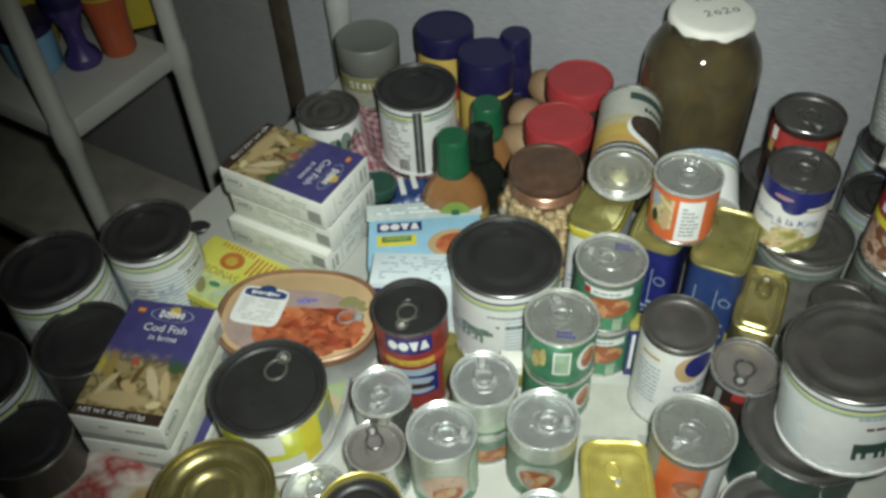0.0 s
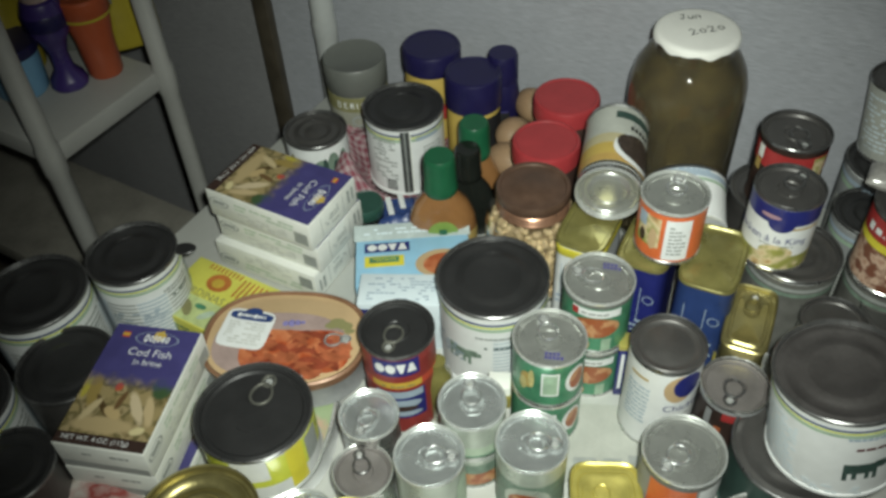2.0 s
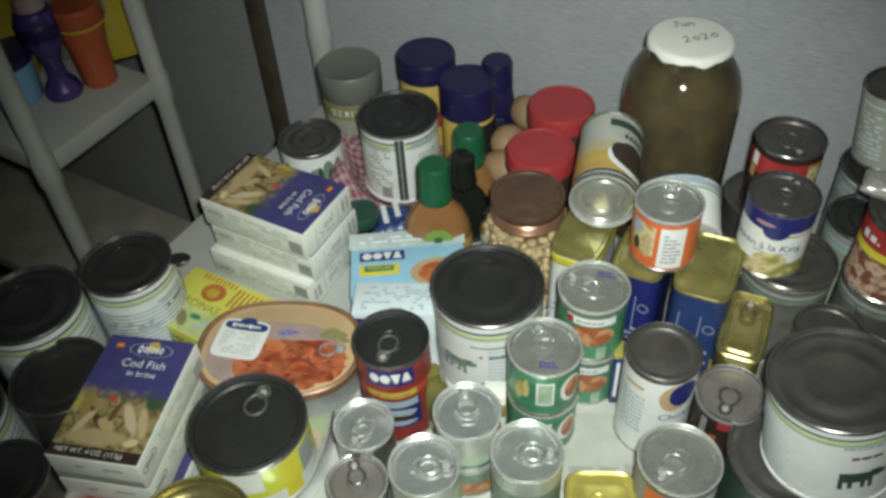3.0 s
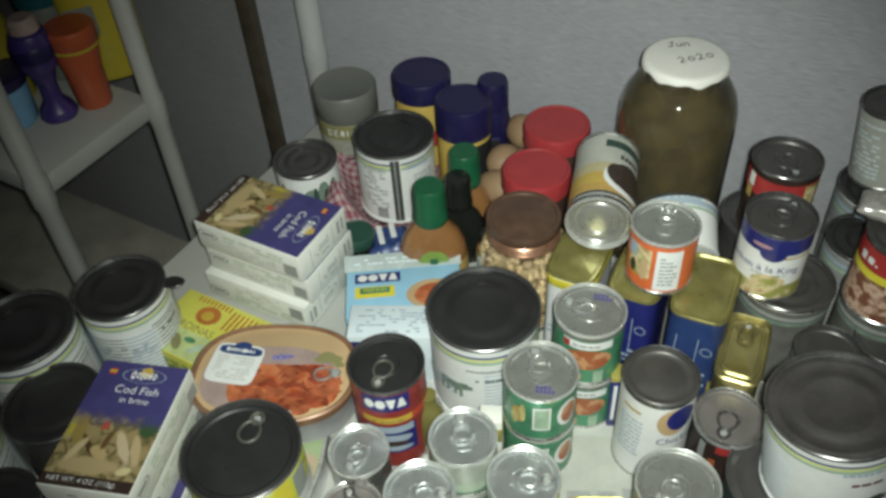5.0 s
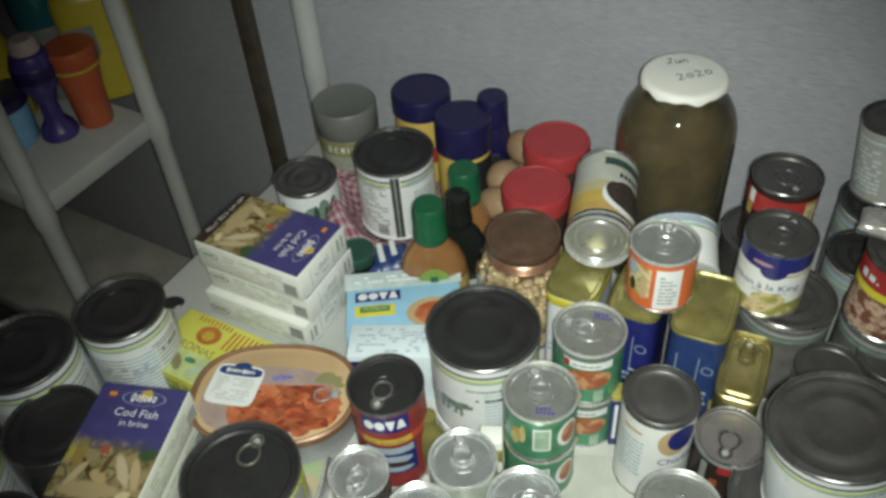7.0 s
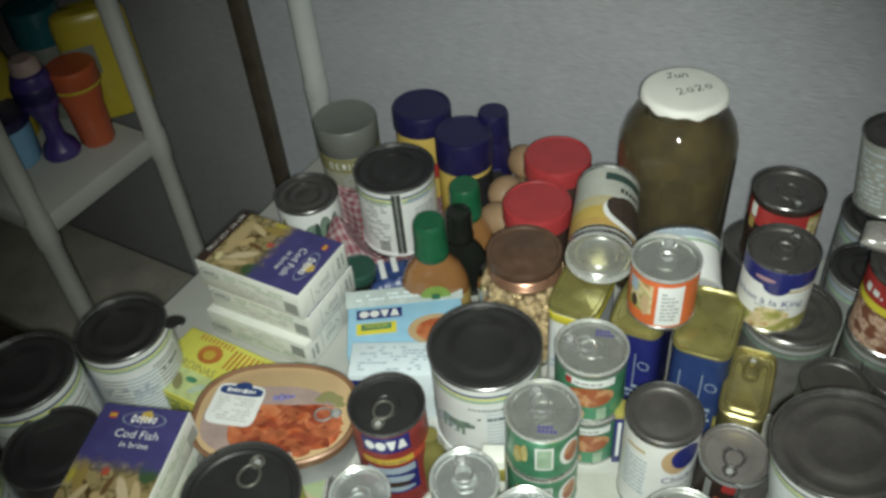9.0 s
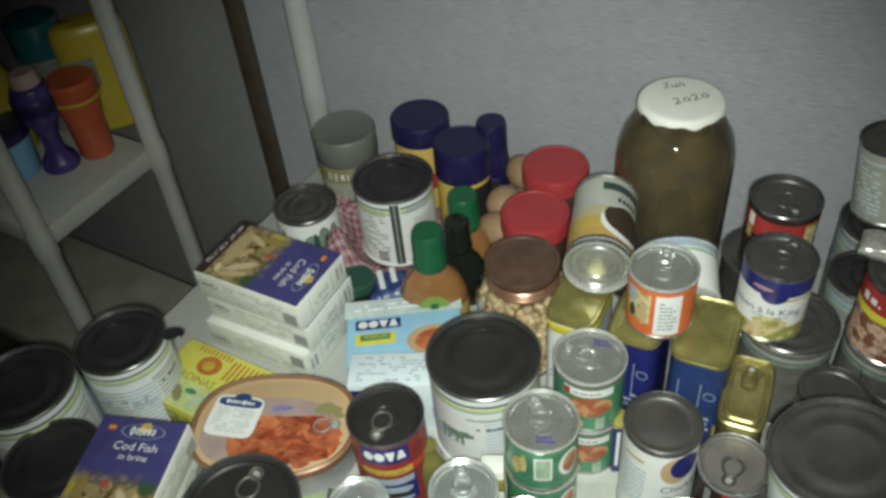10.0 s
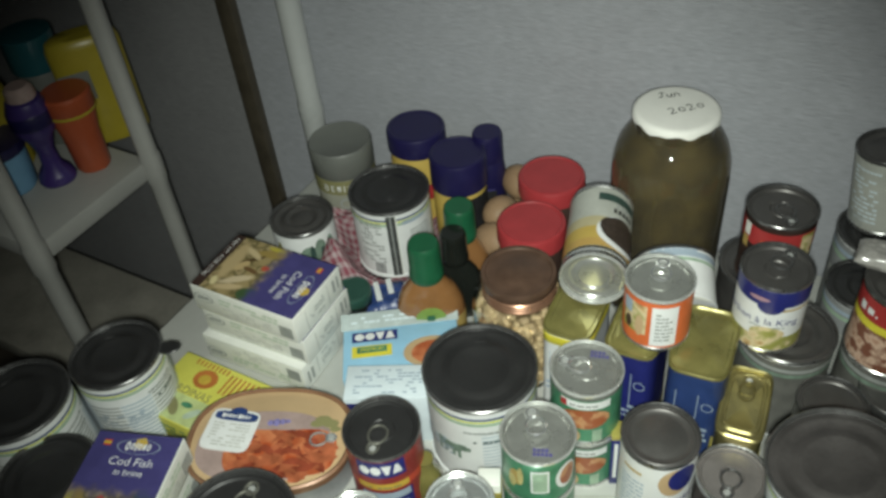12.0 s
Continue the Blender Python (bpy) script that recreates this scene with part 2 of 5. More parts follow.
STEW = photo("stew_picture", [(0.12, 0.06, 0.03), (0.50, 0.33, 0.14), (0.66, 0.55, 0.34), (0.30, 0.30, 0.08)], 120)
BEANS = photo("bean_picture", [(0.10, 0.04, 0.03), (0.40, 0.22, 0.15), (0.62, 0.45, 0.34), (0.20, 0.08, 0.05)], 160)
VEG = photo("vegetable_picture", [(0.02, 0.13, 0.05), (0.03, 0.22, 0.09), (0.55, 0.14, 0.05), (0.60, 0.45, 0.12)], 110)
CARROT = photo("carrot_picture", [(0.26, 0.07, 0.03), (0.45, 0.17, 0.07), (0.55, 0.30, 0.15), (0.34, 0.10, 0.04)], 150)
PEACH = mat("peach_ink", (0.52, 0.37, 0.21), 0.35, 0, 0.08, 30)
TINRIM = mat("lacquered_tin_rim", (0.24, 0.13, 0.075), 0.4, 0.2, 0.2, 60)
PACKET = photo("printed_packet_film", [(0.30, 0.03, 0.03), (0.42, 0.36, 0.34), (0.26, 0.04, 0.035), (0.50, 0.45, 0.42), (0.30, 0.22, 0.10)], 30, 0.2)
SHRIMP = mat("shrimp_print", (0.36, 0.105, 0.048), 0.35, 0, 0.5, 90)
SHRIMPDARK = mat("dark_shrimp_print", (0.25, 0.055, 0.028), 0.35, 0, 0.5, 90)
# grey label colour, also used for white labels in shade
GREYLABEL = mat("grey_shaded_label", (0.27, 0.28, 0.285), 0.55, 0, 0.2, 60)
BEANSHADE = mat("pea_gap_shade", (0.12, 0.08, 0.04), 0.7, 0, 0.3, 200)
OIL = mat("olive_oil_behind_glass", (0.17, 0.155, 0.050), 0.10, 0, 0.3, 14, coat=1.0)
TABSILVER = mat("bright_tab_aluminium", (0.80, 0.82, 0.82), 0.2, 0.85, 0.12, 90)
TABTIN = mat("dull_tab_steel", (0.24, 0.24, 0.21), 0.3, 0.7, 0.15, 60)
# tin darkened in colour for lids whose angle sends back less light
LIDTIN = mat("dimmed_tin_lid", (0.36, 0.37, 0.35), 0.28, 0.6, 0.15, 60, 0.08, 300)
LILACBLUE = mat("faded_violet_print", (0.22, 0.20, 0.42), 0.35, 0, 0.3, 120)
LILAC = mat("lilac_grey_print", (0.36, 0.27, 0.25), 0.3, 0, 0.25, 25)
PINKPRINT = photo("pink_tin_print", [(0.60, 0.22, 0.20), (0.70, 0.62, 0.58), (0.62, 0.30, 0.26), (0.30, 0.38, 0.22)], 40)
# white paper drawn greyer, its dimness part of the colour
DIMPAPER = mat("dimmed_white_paper", (0.44, 0.455, 0.415), 0.5, 0, 0.12, 40, 0.15, 200)
CHECK = gingham("pink_gingham")
CRINKLE = mat("crinkled_film", (0.36, 0.35, 0.33), 0.2, 0, 0.4, 40, 0.6, 60)


# ---- mesh helpers ----
def thing(name, label, category, m=None, group=""):
    ob = new(name)
    ob.matrix_world = m or Matrix()
    return tagged(ob, label, category, group)


def part(name, bm, material, parent=None, label="", smooth=True, kind=""):
    me = bpy.data.meshes.new(name)
    bm.normal_update()
    bm.to_mesh(me)
    bm.free()
    me.materials.append(material)
    if smooth:
        for p in me.polygons:
            p.use_smooth = True
        me.set_sharp_from_angle(angle=radians(38))
    ob = new(name, me)
    if parent is not None:
        ob.parent = parent
    return tagged(ob, label, kind=kind)


def lathe(profile, seg=56, sx=1.0, sy=1.0, power=2.0):
    """A turned shape from (radius, height) pairs; power over 2 squares the outline."""
    bm = bmesh.new()
    rings = []
    for r, z in profile:
        if r < 1e-6:
            rings.append([bm.verts.new((0, 0, z))])
            continue
        ring = []
        for k in range(seg):
            a = 2 * math.pi * k / seg
            c, s = math.cos(a), math.sin(a)
            q = (abs(c) ** power + abs(s) ** power) ** (-1 / power)
            ring.append(bm.verts.new((r * q * c * sx, r * q * s * sy, z)))
        rings.append(ring)
    for a, b in zip(rings, rings[1:]):
        if len(a) == 1 and len(b) == 1:
            continue
        for k in range(seg):
            j = (k + 1) % seg
            if len(a) == 1:
                bm.faces.new((a[0], b[j], b[k]))
            elif len(b) == 1:
                bm.faces.new((a[k], a[j], b[0]))
            else:
                bm.faces.new((a[k], a[j], b[j], b[k]))
    bmesh.ops.recalc_face_normals(bm, faces=bm.faces)
    return bm


def block(x0, x1, y0, y1, z0, z1, bevel=0.001):
    bm = bmesh.new()
    bmesh.ops.create_cube(bm, size=1)
    bmesh.ops.scale(bm, vec=(x1 - x0, y1 - y0, z1 - z0), verts=bm.verts)
    bmesh.ops.translate(bm, vec=((x0 + x1) / 2, (y0 + y1) / 2, (z0 + z1) / 2), verts=bm.verts)
    if bevel:
        bmesh.ops.bevel(bm, geom=bm.edges[:], offset=bevel, segments=2, profile=0.5, affect="EDGES")
    return bm


def prism(points, z0, z1, bevel=0.0):
    bm = bmesh.new()
    low = [bm.verts.new((x, y, z0)) for x, y in points]
    high = [bm.verts.new((x, y, z1)) for x, y in points]
    n = len(points)
    bm.faces.new(low[::-1])
    bm.faces.new(high)
    for k in range(n):
        bm.faces.new((low[k], low[(k + 1) % n], high[(k + 1) % n], high[k]))
    bmesh.ops.recalc_face_normals(bm, faces=bm.faces)
    if bevel:
        bmesh.ops.bevel(bm, geom=bm.edges[:], offset=bevel, segments=2, profile=0.5, affect="EDGES")
    return bm


def sleeve(r, z0, z1, a0=-180.0, a1=180.0, thick=0.0003):
    """A label wrapped round a can; 0 degrees looks along -y."""
    n = max(2, int(abs(a1 - a0) / 6))
    bm = bmesh.new()
    rows = []
    for z in (z0, z1):
        rows.append([bm.verts.new((r * math.sin(radians(a0 + (a1 - a0) * k / n)), -r * math.cos(radians(a0 + (a1 - a0) * k / n)), z)) for k in range(n + 1)])
    for k in range(n):
        bm.faces.new((rows[0][k], rows[0][k + 1], rows[1][k + 1], rows[1][k]))
    return bm


def oval_patch(r, ac, zc, da, dz, seg=22):
    """An oval print on a can."""
    bm = bmesh.new()
    cols = []
    for k in range(seg + 1):
        u = -math.cos(math.pi * k / seg)
        a, w = radians(ac + da * u), dz * math.sqrt(max(0.0, 1 - u * u)) + 1e-5
        cols.append([bm.verts.new((r * math.sin(a), -r * math.cos(a), zc + e * w)) for e in (-1, 1)])
    for a, b in zip(cols, cols[1:]):
        bm.faces.new((a[0], b[0], b[1], a[1]))
    return bm


def letters(text, size, shear=0.0):
    """Flat lettering in the xy plane, centred, as a bmesh."""
    cu = bpy.data.curves.new("letters", "FONT")
    cu.body, cu.size, cu.align_x, cu.align_y, cu.shear, cu.resolution_u = text, size, "CENTER", "CENTER", shear, 3
    ob = new("letters", cu)
    dg = bpy.context.evaluated_depsgraph_get()
    me = ob.evaluated_get(dg).to_mesh()
    bm = bmesh.new()
    bm.from_mesh(me)
    ob.evaluated_get(dg).to_mesh_clear()
    bpy.data.objects.remove(ob)
    return bm


def wrap(bm, r, ac, zc):
    """Bend flat lettering round a can."""
    for v in bm.verts:
        a = radians(ac) + v.co.x / r
        v.co = Vector((r * math.sin(a), -r * math.cos(a), zc + v.co.y))
    return bm


def moved(bm, m):
    bmesh.ops.transform(bm, matrix=m, verts=bm.verts)
    return bm


def bars(spots):
    """Small flat bars (x, y, w, h) in the xy plane that stand for print too small to read."""
    bm = bmesh.new()
    for x, y, w, h in spots:
        n = max(1, min(12, int(w / 0.0025)))
        lo = [bm.verts.new((x - w / 2 + w * i / n, y - h / 2, 0)) for i in range(n + 1)]
        hi = [bm.verts.new((x - w / 2 + w * i / n, y + h / 2, 0)) for i in range(n + 1)]
        for i in range(n):
            bm.faces.new((lo[i], lo[i + 1], hi[i + 1], hi[i]))
    return bm


def shapes(row, gap):
    """A row of plain marks (width, height, kind) in the xy plane, centred: rings, wedges, bars and blobs."""
    bm = bmesh.new()
    x = -(sum(w for w, _, _ in row) + gap * (len(row) - 1)) / 2
    for w, h, kind in row:
        cx = x + w / 2
        x += w + gap
        if kind in ("ring", "blob"):
            inner = 0.42 if kind == "ring" else 0.02
            a = [[bm.verts.new((cx + q * w / 2 * math.cos(k * math.tau / 20), q * h / 2 * math.sin(k * math.tau / 20), 0)) for k in range(20)] for q in (inner, 1.0)]
            for k in range(20):
                j = (k + 1) % 20
                bm.faces.new((a[0][k], a[0][j], a[1][j], a[1][k]))
        else:
            up, low = {"bar": (1, 1), "wedge_down": (1, 0.3), "wedge_up": (0.35, 1)}[kind]
            bm.faces.new([bm.verts.new((cx + u * w / 2, v * h / 2, 0)) for u, v in ((-low, -1), (low, -1), (up, 1), (-up, 1))])
    return bm


def ribbon(lines, width):
    """Pen strokes in the xy plane: each line a run of (x, y) points."""
    bm = bmesh.new()
    for pts in lines:
        for (x0, y0), (x1, y1) in zip(pts, pts[1:]):
            d = Vector((x1 - x0, y1 - y0)).normalized() * width / 2
            q = Vector((-d.y, d.x))
            bm.faces.new([bm.verts.new((px + sx * d.x + sy * q.x, py + sx * d.y + sy * q.y, 0)) for px, py, sx, sy in ((x0, y0, -1, -1), (x1, y1, 1, -1), (x1, y1, 1, 1), (x0, y0, -1, 1))])
    return bm


def text_bars(seed, w, h, lines, fill=0.8):
    rnd = random.Random(seed)
    out = []
    for k in range(lines):
        y = h / 2 - (k + 0.5) * h / lines
        x = -w / 2
        while x < w / 2 - 0.002:
            ww = min(rnd.uniform(0.003, 0.009), w / 2 - x)
            if rnd.random() < fill:
                out.append((x + ww / 2, y, ww * 0.85, h / lines * 0.5))
            x += ww
    return out


def facing(x, y, z, turn=0.0):
    """A pose at (x, y, z) whose -y side looks back at the room, turned by some degrees."""
    return pose(x, y, z, 0, 0, math.degrees(math.atan2(-x, y)) + turn)


def tab_mesh(s=1.0):
    """A ring-pull: a nose ring round the rivet and a wider finger loop, lying along +y from its rivet."""
    bm = bmesh.new()
    for cy, rx, ry, wide, high, z, seg in ((0.0125, 0.0078, 0.0092, 0.0012, 0.0014, 0.0024, 30), (0.0, 0.0046, 0.0050, 0.0013, 0.0013, 0.0018, 20)):
        rings = []
        for k in range(seg):
            a = 2 * math.pi * k / seg
            c = Vector((rx * math.cos(a) * (1 + 0.10 * math.sin(a)), cy + ry * math.sin(a), z))
            d = Vector((math.cos(a), math.sin(a), 0))
            rings.append([bm.verts.new(c + wide * math.cos(math.tau * j / 8) * d + Vector((0, 0, high * math.sin(math.tau * j / 8)))) for j in range(8)])
        for k in range(seg):
            for j in range(8):
                bm.faces.new((rings[k][j], rings[(k + 1) % seg][j], rings[(k + 1) % seg][(j + 1) % 8], rings[k][(j + 1) % 8]))
    bmesh.ops.scale(bm, vec=(s, s, s), verts=bm.verts)
    bmesh.ops.recalc_face_normals(bm, faces=bm.faces)
    return bm


def can(name, label, x, y, r, z0, z1, lid=None, rim=None, body=None, tab=None, sleeves=(), patches=(), ovals=(), texts=(), prints=(), marks=(), beads=3, m=None, group="", turn=0.0, category="can", sunk=0.0035, bead=0.0009, tab_scale=1.0, stamp=None):
    """A tin can: ribbed body, seamed rims, stepped lid, ring-pull and wrapped label prints. Heights of prints are 0 to 1."""
    lid, rim, body = lid or DARKLID, rim or RIM, body or WHITE
    h = z1 - z0
    ob = thing(name, label, category, m or facing(x, y, z0, turn), group)
    rb = r * 0.965
    part("body", lathe([(0, 0.002), (rb * 0.9, 0.002), (rb * 0.95, 0.0), (r, 0.0003), (r, 0.003), (rb, 0.0042), (rb, h - 0.0042), (r * 0.985, h - 0.0032)]), body, ob)
    part("rim", lathe([(r * 0.985, h - 0.0034), (r, h - 0.003), (r, h - 0.0006), (r * 0.985, h), (r * 0.962, h - 0.0004), (r * 0.95, h - 0.002), (r * 0.945, h - sunk)]), rim, ob)
    prof = [(r * 0.946, h - sunk - 0.0002), (r * 0.90, h - sunk - 0.0002)]
    for k in range(beads):
        q = 0.86 - 0.17 * k
        prof += [(r * q, h - sunk + (bead if k % 2 == 0 else -bead)), (r * (q - 0.03), h - sunk + (bead if k % 2 == 0 else -bead)), (r * (q - 0.07), h - sunk - 0.0002)]
    if tab is not None:
        prof = [(r * 0.946, h - sunk - 0.0002), (r * 0.91, h - sunk - 0.0008), (r * 0.88, h - sunk + 0.0008), (r * 0.85, h - sunk + 0.0008), (r * 0.81, h - sunk - 0.0012), (r * 0.36, h - sunk - 0.0012), (r * 0.33, h - sunk - (0.0002 if r < 0.04 else 0.0011)), (r * 0.30, h - sunk - 0.0012)]
    prof += [(0, h - sunk - (0.0012 if tab is not None else 0))]
    lob = part("lid", lathe(prof), lid, ob)
    if tab is not None:
        a = radians(tab)
        s = min(1.0, r / 0.029) * tab_scale
        t = tab_mesh(s)
        off = r * 0.62
        moved(t, Matrix.Translation((-off * math.sin(a) * -1, -off * math.cos(a) * -1, h - sunk + 0.0006)) @ pose(0, 0, 0, 0, 0, 180 - tab))
        part("pull_tab", t, {SILVER: TABSILVER, LIDTIN: TABSILVER, GOLD: GOLD, DARKLID: TABTIN}.get(lid, DARKRIM), lob)
        bar = lathe([(0.0068 * s, 0.0), (0.0060 * s, 0.0012), (0, 0.0014)], 18, 1.0, 0.24)
        part("finger_bead", moved(bar, Matrix.Translation((-r * 0.34 * math.sin(a), -r * 0.34 * math.cos(a), h - sunk - 0.0012)) @ pose(0, 0, 0, 0, 0, -tab)), lid, lob)
        part("rivet", moved(lathe([(0.0030 * s, 0.0), (0.0027 * s, 0.0016), (0, 0.0022)], 14), Matrix.Translation((off * math.sin(a), off * math.cos(a), h - sunk + 0.0005))), RIM, lob)
    if stamp is not None:
        sx, sy = stamp
        spots = [(sx * r + 0.0032 * k, sy * r + 0.004 * row, 0.0024, 0.0030) for row in (0, 1) for k in range(-2, 3 - row)]
        part("date_stamp", moved(bars(spots), Matrix.Translation((0, 0, h - sunk + 0.0003))), INK, lob, smooth=False)
    n = 0
    for f0, f1, material in sleeves:
        n += 1
        part("label_band", sleeve(rb + 0.0003 + 0.00012 * n, h * f0, h * f1), material, ob)
    for a0, a1, f0, f1, material in patches:
        n += 1
        part("label_print", sleeve(rb + 0.0004 + 0.00012 * n, h * f0, h * f1, a0, a1), material, ob)
    for ac, fc, da, df, material in ovals:
        n += 1
        part("label_print", oval_patch(rb + 0.0004 + 0.00012 * n, ac, h * fc, da, h * df), material, ob)
    for text, ac, fc, size, material in texts:
        n += 1
        part("lettering", wrap(letters(text, size), rb + 0.0005 + 0.00012 * n, ac, h * fc), material, ob, smooth=False)
    for row, gap, ac, fc, material in marks:
        n += 1
        part("logo_print", wrap(shapes(row, gap), rb + 0.0005 + 0.00012 * n, ac, h * fc), material, ob, smooth=False)
    for spots, ac, fc, material in prints:
        n += 1
        part("small_print", wrap(bars(spots), rb + 0.0005 + 0.00012 * n, ac, h * fc), material, ob, smooth=False)
    return ob


# ---- the room ----
def wall_strip(name, a, b, z0, z1, material, label):
    """A wall from a to b in plan, 8 cm thick, its thickness on the right of the way from a to b."""
    d = (Vector(b) - Vector(a)).normalized()
    n = Vector((d.y, -d.x)) * 0.08
    pts = [tuple(Vector(a)), tuple(Vector(b)), tuple(Vector(b) + n), tuple(Vector(a) + n)]
    return tagged(part(name, prism(pts, z0, z1), material, None, smooth=False), label, "wall", kind="structure")


FLOOR_Z, CEIL_Z = -0.75, 1.65
wall_strip("wall_back", (1.7, 0.0503), (-0.262, 1.05), FLOOR_Z, CEIL_Z, WALL, "blue-grey woven wallpaper wall behind the table")
wall_strip("wall_side", (-0.262, 1.05), (-1.62, 1.742), FLOOR_Z, CEIL_Z, SIDEWALL, "dark grey wallpaper wall by the rack, dimmed in colour")
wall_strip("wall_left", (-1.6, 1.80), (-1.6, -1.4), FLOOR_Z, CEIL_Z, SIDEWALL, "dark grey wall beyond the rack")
wall_strip("wall_front", (-1.7, -1.4), (1.8, -1.4), FLOOR_Z, CEIL_Z, WALL, "grey wall behind the viewer")
wall_strip("wall_right", (1.7, -1.5), (1.7, 0.05), FLOOR_Z, CEIL_Z, WALL, "grey wall at the far end of the table")
tagged(part("floor", block(-1.8, 1.9, -1.6, 2.0, FLOOR_Z - 0.05, FLOOR_Z, 0), FLOOR, None, smooth=False), "dark wooden floor under the table", "floor", kind="structure")
# ceiling out of view, made pale to bounce some fill light
tagged(part("ceiling", block(-1.8, 1.9, -1.6, 2.0, CEIL_Z, CEIL_Z + 0.05, 0), CEIL, None, smooth=False), "plain unseen ceiling, pale to bounce light", "ceiling", kind="structure")
tagged(part("trim", moved(block(-0.012, 0.012, -0.016, 0.0, FLOOR_Z, CEIL_Z, 0.003), pose(-0.2555, 1.0465, 0, 0, 0, -27)), DARKWOOD, None), "dark brown wooden corner strip on the wall", "trim", kind="structure")
pipe = part("white_pipe", lathe([(0.0155, FLOOR_Z), (0.0155, 0.075), (0.0163, 0.08), (0.0163, 0.10), (0.0150, 0.105), (0.0150, CEIL_Z)], 28), PIPE)
pipe.location = (-0.170, 0.982, 0)
tagged(pipe, "white painted upright pipe with a collar against the wall", "pipe", kind="structure")

# ---- the table ----
table = thing("table", "white laminate table crowded with tinned food", "table")
part("tabletop", prism([(-0.158, 0.990), (-0.64, 0.165), (-0.64, 0.05), (1.2, 0.05), (1.2, 0.298)], -0.025, 0.0, 0.002), TABLE, table)
for lx, ly in ((-0.55, 0.1), (-0.14, 0.92), (1.12, 0.1), (1.12, 0.28)):
    part("leg", block(lx - 0.02, lx + 0.02, ly - 0.02, ly + 0.02, FLOOR_Z, -0.025, 0.002), PIPE, table)

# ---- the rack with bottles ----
# lower shelf board: its shade is put into this darker colour
SHADEDBOARD = mat("shaded_lower_board", (0.20, 0.19, 0.165), 0.6, 0, 0.25, 20, 0.2, 150)
rack = thing("shelf_rack", "white plastic shelf rack standing beside the table", "shelf")
cR, cL = Vector((-0.363, 0.90)), Vector((-0.456, 0.743))
back = Vector((-0.86, 0.51)).normalized() * 0.55
for zt, board_mat in ((-0.165, SHADEDBOARD), (0.09, PLASTIC)):
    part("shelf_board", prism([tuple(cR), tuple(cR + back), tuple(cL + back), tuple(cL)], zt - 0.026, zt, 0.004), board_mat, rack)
for c in (cR, cL, cR + back, cL + back):
    lg = part("leg", lathe([(0.014, FLOOR_Z), (0.014, -0.195), (0.016, -0.19), (0.016, -0.16), (0.0115, -0.155), (0.0112, 0.055), (0.0130, 0.06), (0.0130, 0.095), (0.0112, 0.10), (0.0108, 0.75)], 20, power=2.6), PLASTIC, rack)
    lg.location = (c.x, c.y, 0)


def bottle(name, label, x, y, z, profile, material, extras=(), turn=0.0, category="bottle", sy=1.0):
    ob = thing(name, label, category, facing(x, y, z, turn))
    part("body", lathe(profile, 40, 1.0, sy, 2.2), material, ob)
    for pname, prof, m2 in extras:
        part(pname, lathe(prof, 40, 1.0, sy), m2, ob)
    return ob


bottle("orange_bottle", "orange plastic bottle with an orange screw cap on the rack", -0.4319, 0.8984, 0.09,
       [(0, 0), (0.019, 0), (0.021, 0.004), (0.0225, 0.05), (0.027, 0.078), (0.027, 0.082)], ORANGEPL,
       [("cap", [(0.028, 0.082), (0.0295, 0.084), (0.0295, 0.102), (0.027, 0.105), (0, 0.105)], ORANGEPL), ("cap_ring", [(0.0285, 0.0795), (0.0298, 0.0805), (0.0298, 0.083), (0.0285, 0.084)], YELLOWPL)])
bottle("purple_bottle", "waisted purple plastic bottle with a pale cap on the rack", -0.4693, 0.8745, 0.09,
       [(0, 0), (0.021, 0), (0.0225, 0.004), (0.020, 0.012), (0.0115, 0.024), (0.0105, 0.045), (0.016, 0.062), (0.0235, 0.074), (0.0245, 0.100), (0.020, 0.112), (0.015, 0.115)], PURPLEPL,
       [("label", [(0.0240, 0.080), (0.0252, 0.082), (0.0252, 0.098), (0.0240, 0.100)], NAVY), ("cap", [(0.0155, 0.113), (0.017, 0.115), (0.016, 0.126), (0.012, 0.130), (0, 0.130)], LILAC)])
canister = bottle("yellow_canister", "broad yellow plastic canister with a pale label on the rack", -0.4220, 0.9660, 0.09,
       [(0, 0), (0.040, 0), (0.044, 0.005), (0.044, 0.128), (0.041, 0.137), (0.034, 0.141), (0, 0.142)], YELLOWPL,
       sy=0.5, category="canister")
part("label", block(-0.040, -0.004, -0.0245, -0.0235, 0.066, 0.104, 0.0003), FROST, canister)
bottle("yellow_jug", "yellow plastic jug with a dark cap on the rack", -0.5416, 0.9130, 0.09,
       [(0, 0), (0.028, 0), (0.031, 0.005), (0.031, 0.10), (0.024, 0.125), (0.013, 0.135), (0.013, 0.145)], YELLOWPL,
       [("cap", [(0.015, 0.143), (0.016, 0.145), (0.016, 0.162), (0, 0.164)], TEAL)], sy=0.8)
bottle("teal_bottle", "dark teal bottle behind the other cleaners", -0.4895, 0.9742, 0.09,
       [(0, 0), (0.026, 0), (0.028, 0.004), (0.028, 0.095), (0.02, 0.115), (0.012, 0.12), (0.012, 0.13)], FROST,
       [("cap", [(0.03, 0.10), (0.031, 0.103), (0.031, 0.145), (0, 0.148)], TEAL)])
bottle("blue_tub", "light blue plastic tub on the rack", -0.5221, 0.8644, 0.09,
       [(0, 0), (0.026, 0), (0.03, 0.005), (0.032, 0.05), (0.032, 0.055)], LIGHTBLUEPL,
       [("lid", [(0.034, 0.053), (0.035, 0.056), (0.035, 0.066), (0, 0.068)], NAVY)])

